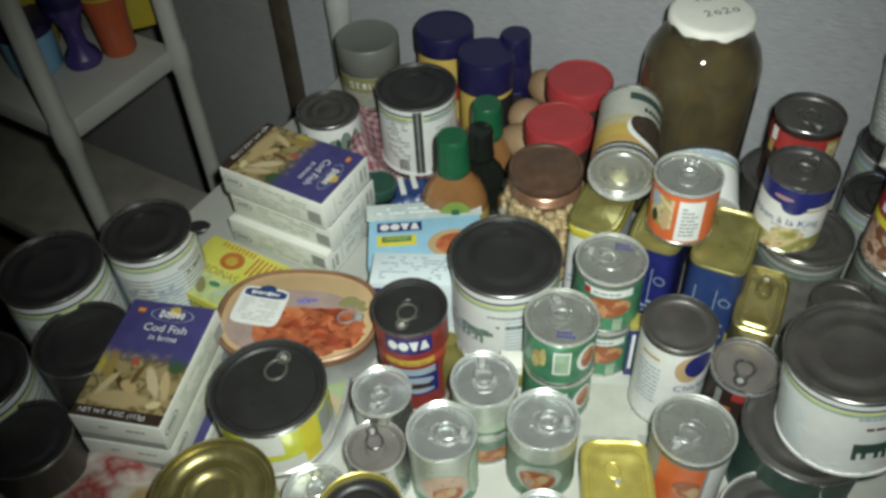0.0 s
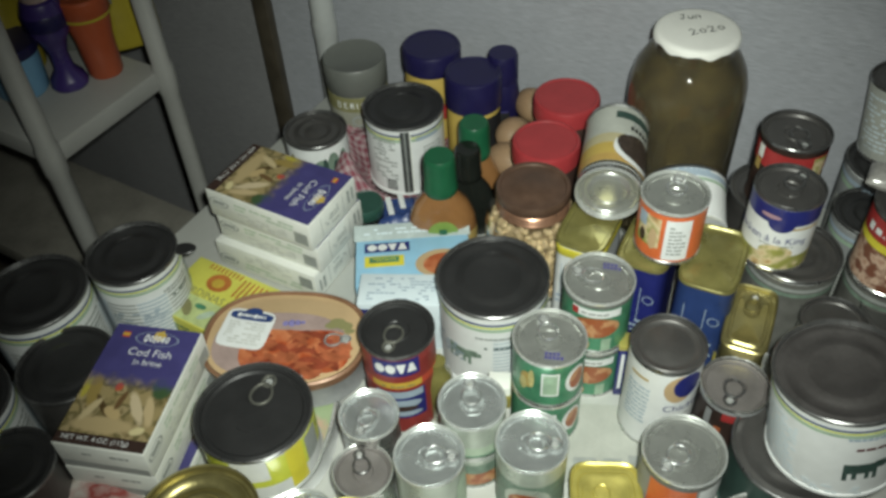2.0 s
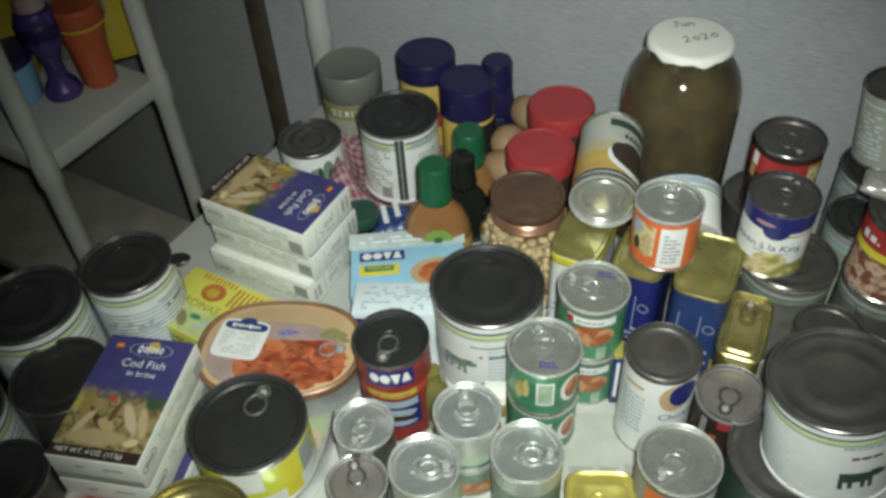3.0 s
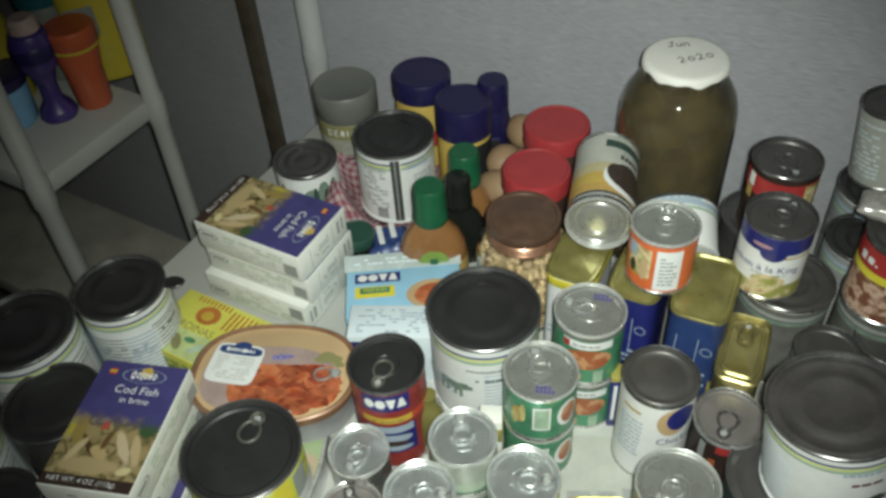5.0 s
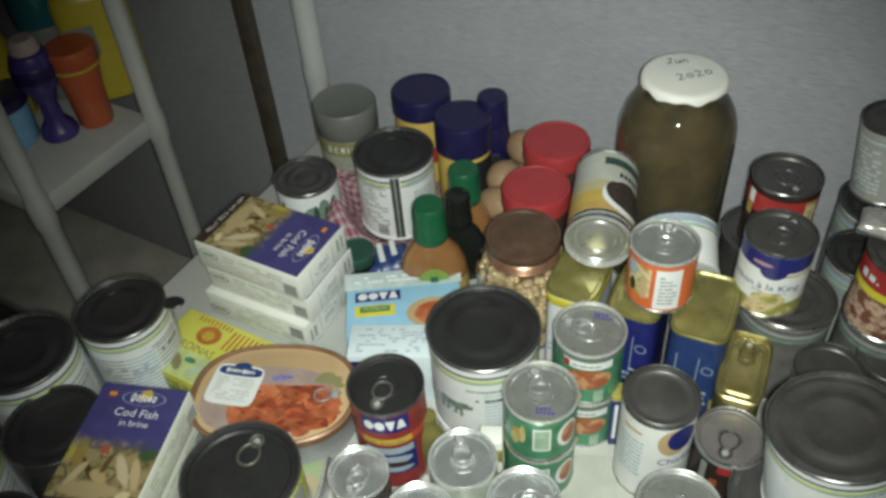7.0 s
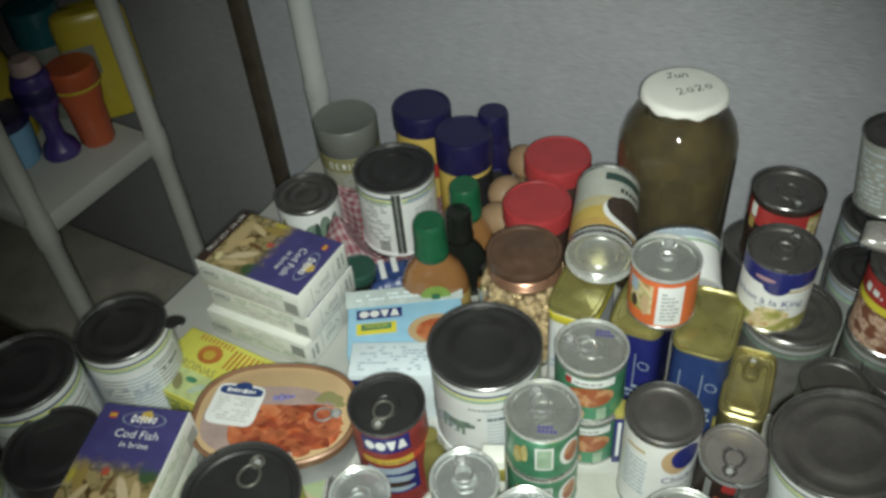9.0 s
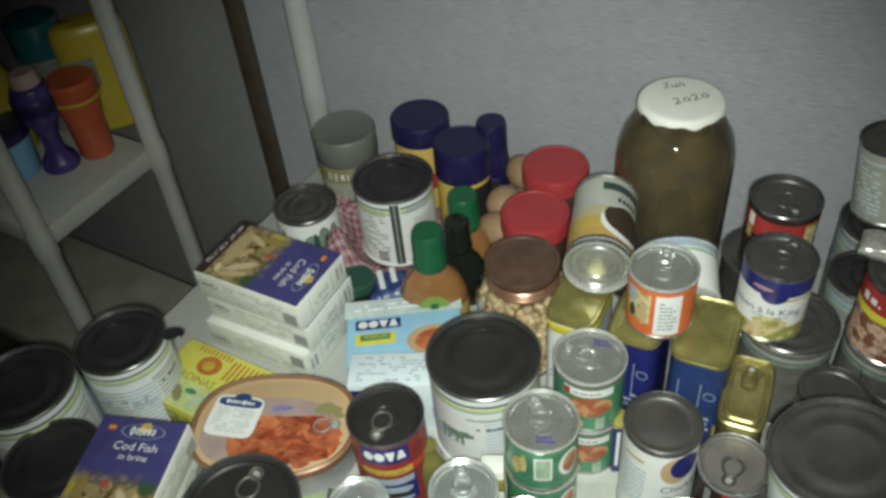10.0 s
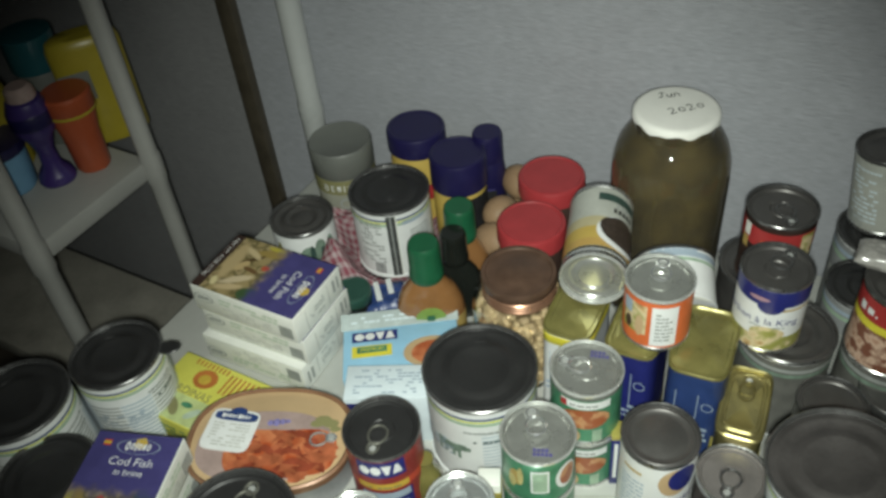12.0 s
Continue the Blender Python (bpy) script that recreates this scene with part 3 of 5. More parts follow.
# ---- boxes ----
PRINTBLUE = mat("faded_blue_print", (0.34, 0.42, 0.50), 0.5, 0, 0.1, 60)
AMBER_INK = mat("golden_yellow_print", (0.55, 0.38, 0.06), 0.4, 0, 0.15, 60)
RUSTFLAG = mat("red_flag_print", (0.50, 0.07, 0.04), 0.4, 0, 0.15, 60)
PALEGREY = mat("pale_grey_print", (0.52, 0.53, 0.50), 0.5, 0, 0.15, 120)
SAGE = mat("pale_sage_print", (0.44, 0.54, 0.42), 0.5, 0, 0.15, 120)


def cod_box(label, m, group, size=1.0):
    """A flat carton: violet title end towards +x, fish picture, dark strip with the weight."""
    L, W, H = 0.128, 0.082, 0.0345
    ob = thing("fish_box", label, "food box", m @ Matrix.Diagonal((size, size, size, 1)), group)
    part("carton", block(-L / 2, L / 2, -W / 2, W / 2, 0, H, 0.0016), CARTON, ob)
    z = H + 0.0003

    def panel(name, x0, x1, y0, y1, material, lift=0.0):
        return part(name, moved(bars([((x0 + x1) / 2, (y0 + y1) / 2, x1 - x0, y1 - y0)]), Matrix.Translation((0, 0, z + lift))), material, ob, smooth=False)

    panel("title_panel", 0.012, L / 2 - 0.001, -W / 2 + 0.001, W / 2 - 0.001, VIOLET)
    panel("picture", -L / 2 + 0.012, 0.012, -W / 2 + 0.001, W / 2 - 0.001, FISH)
    panel("weight_strip", -L / 2 + 0.001, -L / 2 + 0.012, -W / 2 + 0.001, W / 2 - 0.001, BROWNINK)
    turn = Matrix.Translation((0, 0, z + 0.0012)) @ pose(0, 0, 0, 0, 0, -90)
    oval = lathe([(0.0195, 0), (0.0198, 0.0001), (0.0205, 0)], 32, 1.0, 0.38)
    part("logo_outline", moved(oval, turn @ pose(0.004, 0.049, 0.0001)), PRINTBLUE, ob, smooth=False)
    part("logo_star", moved(lathe([(0.0065, 0), (0, 0.0001)], 5), turn @ pose(0.005, 0.053, 0.0001)), AMBER_INK, ob, smooth=False)
    part("logo_print", moved(shapes([(0.0042, 0.0092, "ring"), (0.0036, 0.0072, "ring"), (0.0016, 0.0092, "bar"), (0.0036, 0.0072, "ring"), (0.0030, 0.0072, "blob"), (0.0036, 0.0072, "ring")], 0.0008), turn @ pose(0.004, 0.049, 0.0004)), WHITE, ob, smooth=False)
    part("flag", moved(bars([(-0.026, 0.051, 0.007, 0.006)]), turn @ pose(0, 0, 0.0002)), RUSTFLAG, ob, smooth=False)
    part("flag_stripe", moved(bars([(-0.026, 0.051, 0.007, 0.0026)]), turn @ pose(0, 0, 0.0005)), AMBER_INK, ob, smooth=False)
    part("lettering", moved(letters("Cod Fish", 0.0115), turn @ pose(0.004, 0.033, 0.0002)), WHITE, ob, smooth=False)
    part("lettering", moved(letters("in brine", 0.0088), turn @ pose(0.006, 0.0225, 0.0002)), WHITE, ob, smooth=False)
    part("lettering", moved(letters("NET WT. 4 OZ. (113g)", 0.0062), turn @ pose(-0.004, -0.0575, 0.0002)), WHITE, ob, smooth=False)
    # print on the long sides and the end
    for s in (-1, 1):
        side = Matrix.Translation((0, s * (W / 2 + 0.0003), H / 2)) @ pose(0, 0, 0, 90, 0, 0 if s < 0 else 180)
        part("side_logo", moved(lathe([(0.0105, 0), (0.011, 0.0001), (0.0125, 0)], 28, 1.0, 0.5), side @ pose(s * 0.049, 0.004, 0)), GREYPRINT, ob, smooth=False)
        part("side_logo_print", moved(bars([(s * 0.049, 0.004, 0.015, 0.0045)]), side), GREYPRINT, ob, smooth=False)
        part("side_print", moved(bars([(x, y + 0.006, w, h) for x, y, w, h in text_bars(3, 0.074, 0.010, 2, 0.75)]), side @ pose(-s * 0.008, 0, 0)), SAGE, ob, smooth=False)
        part("small_print", moved(bars([(x, y - 0.007, w, h) for x, y, w, h in text_bars(4, 0.060, 0.012, 4, 0.6)]), side @ pose(-s * 0.004, 0, 0)), PALEGREY, ob, smooth=False)
        part("barcode", moved(bars([(-s * 0.052, -0.004, 0.016, 0.015)]), side @ pose(0, 0, 0.0002)), GREYPRINT, ob, smooth=False)
    end = Matrix.Translation((L / 2 + 0.0003, 0, H / 2)) @ pose(0, 0, 0, 90, 0, 90)
    part("end_print", moved(bars([(-0.022, 0, 0.0008, 0.024), (0.016, 0, 0.0008, 0.024), (0.026, 0.002, 0.004, 0.016), (0.033, 0.002, 0.003, 0.016)] + [(x - 0.004, y, w, h) for x, y, w, h in text_bars(5, 0.026, 0.018, 5, 0.6)]), end), GREYPRINT, ob, smooth=False)
    back_end = Matrix.Translation((-L / 2 - 0.0003, 0, H / 2)) @ pose(0, 0, 0, 90, 0, -90)
    part("end_band", moved(bars([(0, -0.011, W * 0.94, 0.009)] + [(x, y + 0.006, w, h) for x, y, w, h in text_bars(6, 0.05, 0.006, 1, 0.7)]), back_end), GREYPRINT, ob, smooth=False)
    return ob


stack_label = "white and violet cod fish carton"
cod_box(stack_label + " at the bottom of a stack", pose(-0.1900, 0.6550, 0.0352, 180, 0, -28.0), "stacked fish boxes")
cod_box(stack_label + " in the middle of a stack", pose(-0.182, 0.660, 0.0355, 0, 0, -28.0), "stacked fish boxes")
cod_box(stack_label + " on top of a stack", pose(-0.1845, 0.657, 0.0705, 0, 0, -28.8), "stacked fish boxes")
for z, dx, turn, where in ((0.0005, 0.009, 258.0, " under two others"), (0.0340, -0.001, 80.0, " between two others"), (0.0675, 0.0, 79.3, " lying on two others")):
    cod_box(stack_label + where, pose(-0.2776 + dx, 0.4129, z, 0, 0, turn), "fish boxes beside the oval tin", 0.962)

# yellow and green carton
LEAFPALE = mat("pale_leaf_green_print", (0.50, 0.58, 0.26), 0.45, 0, 0.2, 90)
BUTTER = mat("butter_yellow_carton", (0.68, 0.66, 0.12), 0.45, 0, 0.1, 50)
RUST = mat("rust_print", (0.46, 0.16, 0.04), 0.45, 0, 0.2, 90)
ybox = thing("yellow_box", "yellow and green sardine carton with an orange emblem", "food box", pose(-0.2380, 0.5600, 0.0003, 0, 0, -30) @ Matrix.Diagonal((1.06, 1.12, 1.12, 1)))
part("carton", block(-0.0625, 0.0625, -0.0345, 0.0345, 0, 0.030, 0.0012), BUTTER, ybox)
part("green_panel", moved(bars([(-0.025, -0.020, 0.073, 0.027)]), Matrix.Translation((0, 0, 0.0303))), LEAFPALE, ybox, smooth=False)
for k in range(6):
    part("leaf_print", moved(lathe([(0.0065 + 0.002 * (k % 3), 0), (0, 0.0001)], 12, 1.0, 0.45), Matrix.Translation((-0.052 + 0.0115 * k, -0.021 + 0.006 * (k % 2), 0.0306 + 0.0001 * k)) @ pose(0, 0, 0, 0, 0, 40 + 47 * k)), (GREEN, SAGE, OLIVE)[k % 3], ybox, smooth=False)
part("emblem", moved(lathe([(0.0105, 0), (0, 0.0001)], 14, 1.25, 1.0), Matrix.Translation((-0.022, 0.015, 0.0303))), RUST, ybox, smooth=False)
part("emblem_middle", moved(lathe([(0.0055, 0), (0, 0.0001)], 14, 1.2, 1.0), Matrix.Translation((-0.022, 0.014, 0.0307))), AMBER_INK, ybox, smooth=False)
part("stripe_print", moved(bars([(0.0 + 0.0052 * k, 0.018, 0.0022, 0.022) for k in range(10)] + [(-0.043 + 0.0046 * k, 0.029, 0.0018, 0.006) for k in range(9)]), Matrix.Translation((0, 0, 0.0305))), RUST, ybox, smooth=False)
part("side_print", moved(bars(text_bars(8, 0.10, 0.014, 3)), Matrix.Translation((0, -0.0348, 0.015)) @ pose(0, 0, 0, 90)), GREEN, ybox, smooth=False)
part("lettering", moved(letters("SARDINAS", 0.0115), Matrix.Translation((-0.028, -0.0025, 0.0305))), OLIVE, ybox, smooth=False)

# two light blue cartons
GROCER = [(0.0098, 0.0092, "blob"), (0.0098, 0.0092, "blob"), (0.0092, 0.0092, "wedge_down"), (0.0092, 0.0092, "wedge_up")]
gbox = thing("blue_box", "light blue dry food carton with red and yellow print", "food box", pose(-0.0515, 0.603, 0.0003, 0, 0, 3.0))
part("carton", block(-0.058, 0.058, -0.038, 0.040, 0, 0.048, 0.0012), SKY, gbox)
part("flap", moved(block(-0.060, 0.060, -0.010, 0.010, 0, 0.0008, 0.0003), pose(0, 0.0335, 0.0505, 12)), CLEARFLAP, gbox, "clear grey film flap", smooth=False)
part("flap_print", moved(bars(text_bars(14, 0.10, 0.010, 2, 0.6)), pose(0, 0.0335, 0.0522, 12)), PALEBLUE, gbox, smooth=False)
part("logo", moved(bars([(-0.026, 0.0135, 0.046, 0.013)]), Matrix.Translation((0, 0, 0.0484))), NAVYLABEL, gbox, smooth=False)
part("logo_print", moved(shapes(GROCER, 0.0008), Matrix.Translation((-0.026, 0.0135, 0.0487))), WHITE, gbox, smooth=False)
part("title_panel", moved(bars([(-0.029, -0.006, 0.040, 0.015)]), Matrix.Translation((0, 0, 0.0484))), YELLOW, gbox, smooth=False)
part("title_plate", moved(bars([(-0.029, -0.004, 0.030, 0.008)]), Matrix.Translation((0, 0, 0.0486))), GREEN, gbox, smooth=False)
part("lettering", moved(letters("PREMIUM", 0.0058), Matrix.Translation((-0.029, -0.004, 0.0488))), YELLOW, gbox, smooth=False)
dish = bmesh.new()
for k in range(24):
    dish.verts.new((0.030 + 0.028 * math.cos(k * math.tau / 24), -0.014 + 0.020 * math.sin(k * math.tau / 24), 0.0485))
dish.faces.new(dish.verts)
part("dish_rim", dish, PEACH, gbox, smooth=False)
dish = bmesh.new()
for k in range(24):
    dish.verts.new((0.032 + 0.022 * math.cos(k * math.tau / 24), -0.015 + 0.015 * math.sin(k * math.tau / 24), 0.0488))
dish.faces.new(dish.verts)
part("dish_picture", dish, SALMON, gbox, smooth=False)
wbox = thing("pale_box", "pale blue carton with small print lying in front of another", "food box", pose(-0.056, 0.5385, 0.0003, 0, 0, -3.5))
part("carton", block(-0.045, 0.045, -0.018, 0.022, 0, 0.066, 0.0012), PALEBLUE, wbox)
part("top_print", moved(bars(text_bars(11, 0.078, 0.030, 8, 0.55)), Matrix.Translation((0.002, 0.002, 0.0663))), PRINTBLUE, wbox, smooth=False)
part("logo", moved(bars([(-0.034, 0.0, 0.02, 0.009)]), Matrix.Translation((0, -0.0183, 0.055)) @ pose(0, 0, 0, 90)), NAVYLABEL, wbox, smooth=False)

corner_box = thing("pale_box", "low white carton corner with a dark logo beside cartons", "food box", pose(-0.094, 0.5075, 0.0003, 0, 0, -12))
part("carton", block(-0.022, 0.022, -0.010, 0.010, 0, 0.036, 0.001), PALEBLUE, corner_box)
part("logo", moved(bars([(-0.006, -0.002, 0.026, 0.009)]), Matrix.Translation((0, 0, 0.0363))), NAVYLABEL, corner_box, smooth=False)
part("logo_print", moved(shapes([(0.55 * w, 0.6 * h, kind) for w, h, kind in GROCER], 0.0006), Matrix.Translation((-0.006, -0.002, 0.0366))), WHITE, corner_box, smooth=False)


# ---- oval tins ----
def oval_tin(label, x, y, z, turn, top, rim=None):
    ob = thing("oval_tin", label, "tin", pose(x, y, z, 0, 0, turn), "oval fish tins")
    part("body", lathe([(0, 0.001), (0.049, 0.001), (0.051, 0.0), (0.0535, 0.001), (0.0525, 0.006), (0.0525, 0.030), (0.054, 0.033)], 64, 1.36, 1.0, 2.5), top[0], ob)
    part("rim", lathe([(0.0535, 0.0325), (0.055, 0.0335), (0.055, 0.0358), (0.0535, 0.037), (0.052, 0.0362), (0.0515, 0.034)], 64, 1.36, 1.0, 2.5), rim or TINRIM, ob)
    part("lid", lathe([(0.0516, 0.0338), (0.046, 0.0338), (0.044, 0.0346), (0, 0.0346)], 64, 1.36, 1.0, 2.5), top[1], ob)
    return ob


oval_tin("oval fish tin with red and white label under another", -0.172, 0.428, 0.0004, 86, (WHITE, PINKPRINT), RIM)
tin = oval_tin("oval fish tin with peach and salmon lid and white sticker", -0.163, 0.481, 0.0376, -4, (GREYLABEL, PEACH))
pic = bmesh.new()
for k in range(40):
    a = k * math.tau / 40
    c, s = math.cos(a), math.sin(a)
    q = (abs(c) ** 2.5 + abs(s) ** 2.5) ** -0.4
    pic.verts.new((0.012 + 0.050 * q * c, -0.015 + 0.026 * q * s + 0.003 * math.sin(3 * a), 0.0352))
pic.faces.new(pic.verts)
part("picture", pic, SALMON, tin, smooth=False)
plate = bmesh.new()
for k in range(40):
    a = k * math.tau / 40
    c, s2 = math.cos(a), math.sin(a)
    q = (abs(c) ** 2.5 + abs(s2) ** 2.5) ** -0.4
    plate.verts.new((-0.004 + 0.060 * q * c, -0.008 + 0.037 * q * s2, 0.03495))
plate.faces.new(plate.verts)
part("plate_print", plate, LILAC, tin, smooth=False)
level = 0
for seed, material, count in ((1, SHRIMPDARK, 16), (4, SHRIMP, 20), (7, SHRIMPDARK, 11), (8, SHRIMP, 9)):
    rnd = random.Random(seed)
    bm = bmesh.new()
    for k in range(count):
        level += 1
        cx, a = rnd.uniform(-0.026, 0.054), rnd.uniform(-0.8, 0.8)
        cy = rnd.uniform(-0.040 + 0.012 * (cx > 0.04), 0.002 + 0.12 * min(0, cx) + 0.1 * max(0, min(cx, 0.02)))
        la, lb, arc = rnd.uniform(0.008, 0.015), rnd.uniform(0.0024, 0.0045), rnd.uniform(-0.5, 0.5)
        up, low = [], []
        for i in range(9):
            u = i / 4 - 1
            y0, w = arc * la * (u * u - 0.5), lb * math.sqrt(max(0.02, 1 - u * u))
            for row, yy in ((up, y0 + w), (low, y0 - w)):
                x = la * u
                row.append(bm.verts.new((cx + x * math.cos(a) - yy * math.sin(a), cy + x * math.sin(a) + yy * math.cos(a), 0.0353 + 0.000012 * level)))
        for i in range(8):
            bm.faces.new((low[i], low[i + 1], up[i + 1], up[i]))
    part("shrimp_print", bm, material, tin, smooth=False, kind="stuff")
part("sticker", moved(lathe([(0.0, 0.0), (0.0262, 0.0), (0.0262, 0.0006), (0.0, 0.0007)], 40, 0.88, 0.84, 7), Matrix.Translation((-0.037, 0.008, 0.0357)) @ pose(0, 0, 0, 0, 0, -9)), WHITE, tin, "white price sticker")
part("sticker_head", moved(lathe([(0.012, 0), (0, 0.0001)], 20, 1.7, 0.42, 4), Matrix.Translation((-0.0342, 0.0225, 0.0365)) @ pose(0, 0, 0, 0, 0, -9)), BLUE, tin, smooth=False)
part("sticker_logo", moved(shapes([(0.0030, 0.0046, "bar"), (0.0024, 0.0034, "blob"), (0.0024, 0.0034, "bar"), (0.0024, 0.0034, "blob"), (0.0024, 0.0034, "ring"), (0.0030, 0.0046, "bar"), (0.0020, 0.0034, "bar"), (0.0024, 0.0034, "blob"), (0.0024, 0.0034, "ring")], 0.0006), Matrix.Translation((-0.0342, 0.0225, 0.0368)) @ pose(0, 0, 0, 0, 0, -9)), WHITE, tin, smooth=False)
part("sticker_print", moved(bars(text_bars(21, 0.036, 0.026, 8, 0.7)), Matrix.Translation((-0.038, 0.003, 0.0366)) @ pose(0, 0, 0, 0, 0, -9)), PALEGREY, tin, smooth=False)
part("sticker_head", moved(lathe([(0.007, 0), (0, 0.0001)], 20, 1.2, 0.8), Matrix.Translation((-0.0335, 0.0272, 0.0364))), BLUE, tin, smooth=False)
for hx, hy, hr in ((0.046, 0.018, 0.006), (0.053, 0.014, 0.006), (0.041, 0.014, 0.005), (0.058, 0.008, 0.004)):
    part("herb_print", moved(lathe([(hr, 0), (0, 0.0001)], 9, 1.3, 0.8), Matrix.Translation((hx, hy, 0.0358 + hx * 0.004))), OLIVE, tin, smooth=False)
part("label_band", lathe([(0.0527, 0.0245), (0.0532, 0.0250), (0.0538, 0.0325), (0.0534, 0.0330)], 64, 1.36, 1.0, 2.5), TINRIM, tin)
part("blue_print", moved(shapes([(0.006, 0.006, "blob"), (0.007, 0.008, "blob"), (0.006, 0.006, "blob"), (0.005, 0.004, "blob")], -0.001), Matrix.Translation((0.006, 0.016, 0.0362)) @ pose(0, 0, 0, 0, 0, 6)), LILACBLUE, tin, smooth=False)
part("pull_tab", moved(tab_mesh(0.85), Matrix.Translation((0.056, -0.002, 0.0358)) @ pose(0, 0, 0, 0, 0, 100)), SILVER, tin)
part("rivet", moved(lathe([(0.0045, 0), (0.004, 0.0022), (0, 0.0035)], 14), Matrix.Translation((0.056, -0.002, 0.0358))), RIM, tin)

# ---- cans ----
PINKGREY = mat("faded_pink_print", (0.42, 0.26, 0.30), 0.4, 0, 0.15, 60)
AMBERLINE = mat("gold_line_print", (0.50, 0.36, 0.12), 0.4, 0.2, 0.15, 60)
PEACHFOIL = mat("peach_foil_print", (0.62, 0.44, 0.34), 0.3, 0.3, 0.25, 60)
LEAFGREY = mat("grey_green_leaf_print", (0.17, 0.24, 0.19), 0.45, 0, 0.35, 150)
STRIPE = mat("pale_blue_grey_print", (0.40, 0.48, 0.54), 0.45, 0, 0.1, 90)
BRICK = mat("brick_red_print", (0.25, 0.038, 0.034), 0.4, 0, 0.2, 80)
# darker label grey that holds the shade on the lower stacked cans
DIMLABEL = mat("shaded_can_label", (0.13, 0.13, 0.12), 0.5, 0, 0.25, 60)
MAROON = mat("maroon_print", (0.10, 0.018, 0.02), 0.4, 0, 0.2, 70)
BUTTERPRINT = mat("corn_print", (0.52, 0.46, 0.20), 0.45, 0, 0.35, 150)
WORNTIN = mat("worn_pinkish_tin", (0.20, 0.185, 0.178), 0.45, 0.35, 0.2, 60, 0.12, 300)
WORNLID = mat("worn_brown_black_steel", (0.062, 0.057, 0.056), 0.5, 0.3, 0.3, 40, 0.2, 300)
SEAMGREY = mat("dark_grey_seam_tape", (0.075, 0.08, 0.078), 0.4, 0.2, 0.3, 90)
MUSTARD = mat("mustard_plastic", (0.50, 0.36, 0.09), 0.4, 0, 0.1, 40)
emblem = [(-0.003, 0, 0.030, 0.014), (-0.016, -0.010, 0.0042, 0.014), (-0.008, -0.010, 0.0042, 0.011), (0.003, -0.010, 0.0042, 0.011), (0.010, -0.010, 0.0042, 0.014), (0.014, 0.003, 0.010, 0.011), (0.021, 0.002, 0.006, 0.007)]
small_emblem = [(0.8 * x, 0.8 * y, 0.8 * w, 0.8 * h) for x, y, w, h in emblem]
meat_bands = ((0.02, 0.955, WHITE), (0.80, 0.835, PALEGREEN), (0.845, 0.865, LIME), (0.875, 0.90, BLUE))
meat_print = ((emblem, 8, 0.42, DARKGREEN), (text_bars(31, 0.05, 0.006, 1), 10, 0.72, GREYPRINT), (text_bars(32, 0.034, 0.005, 1), 10, 0.60, DARKGREEN), (text_bars(33, 0.055, 0.022, 5, 0.5), -62, 0.45, PRINTBLUE), (text_bars(33, 0.04, 0.010, 3, 0.5), 10, 0.15, PRINTBLUE))
MEAT = "large white-label meat can with dark-mirroring lid"
# emblem here is paler than dark green: glare is mixed into its colour
can("meat_can", MEAT + " among small cans", 0.026, 0.517, 0.0512, 0, 0.1074, rim=DARKRIM, sleeves=meat_bands, prints=((small_emblem, -34, 0.47, LEAFGREY), ([(0, -0.034 + 0.0048 * k, 0.046, 0.0018) for k in range(15)], 26, 0.40, STRIPE)) + meat_print[1:], group="large meat cans")
seam = can("meat_can", MEAT + " standing on checked cloth", -0.063, 0.792, 0.0463, 0.003, 0.0985, rim=DARKRIM, sleeves=meat_bands, patches=((-8.5, 4.5, 0.03, 0.95, SEAMGREY), (-3.2, -1.2, 0.03, 0.95, GREYPRINT), (4.5, 6.5, 0.03, 0.95, CARTON), (14, 50, 0.80, 0.86, PRINTBLUE)),
           prints=((text_bars(41, 0.030, 0.060, 13, 0.7), -34, 0.55, GREYPRINT), ([(-0.006 + 0.0013 * k, 0, 0.0007, 0.016) for k in range(10)], -26, 0.16, BLACK), (text_bars(42, 0.028, 0.050, 12, 0.7), 40, 0.45, GREYPRINT)), group="large meat cans")
# label stripes, packed dense to darken the cans where the torch falls off
dimming_print = tuple(([(0, -0.030 + 0.0050 * k, 0.030, 0.0022) for k in range(12)], a, 0.42, STRIPE if a % 80 else GREYPRINT) for a in range(-120, 81, 40))
for px, py, pr, z1 in ((-0.395, 0.521, 0.0490, 0.1010), (-0.3200, 0.5760, 0.0440, 0.0935), (-0.424, 0.400, 0.0480, 0.1000)):
    dim_can = can("meat_can", MEAT + " in the dim end", px, py, pr, 0, z1, rim=DARKRIM, sleeves=meat_bands, prints=meat_print[1:] + dimming_print, group="large meat cans", turn=40)
    if pr == 0.0440:
        part("lid_tab", moved(lathe([(0, 0), (0.008, 0), (0.009, 0.001), (0.008, 0.0022), (0, 0.0024)], 20, 1.3, 0.9), dim_can.matrix_world.inverted() @ Matrix.Translation((-0.2690, 0.5790, z1 - 0.0024))), DARKLID, dim_can)
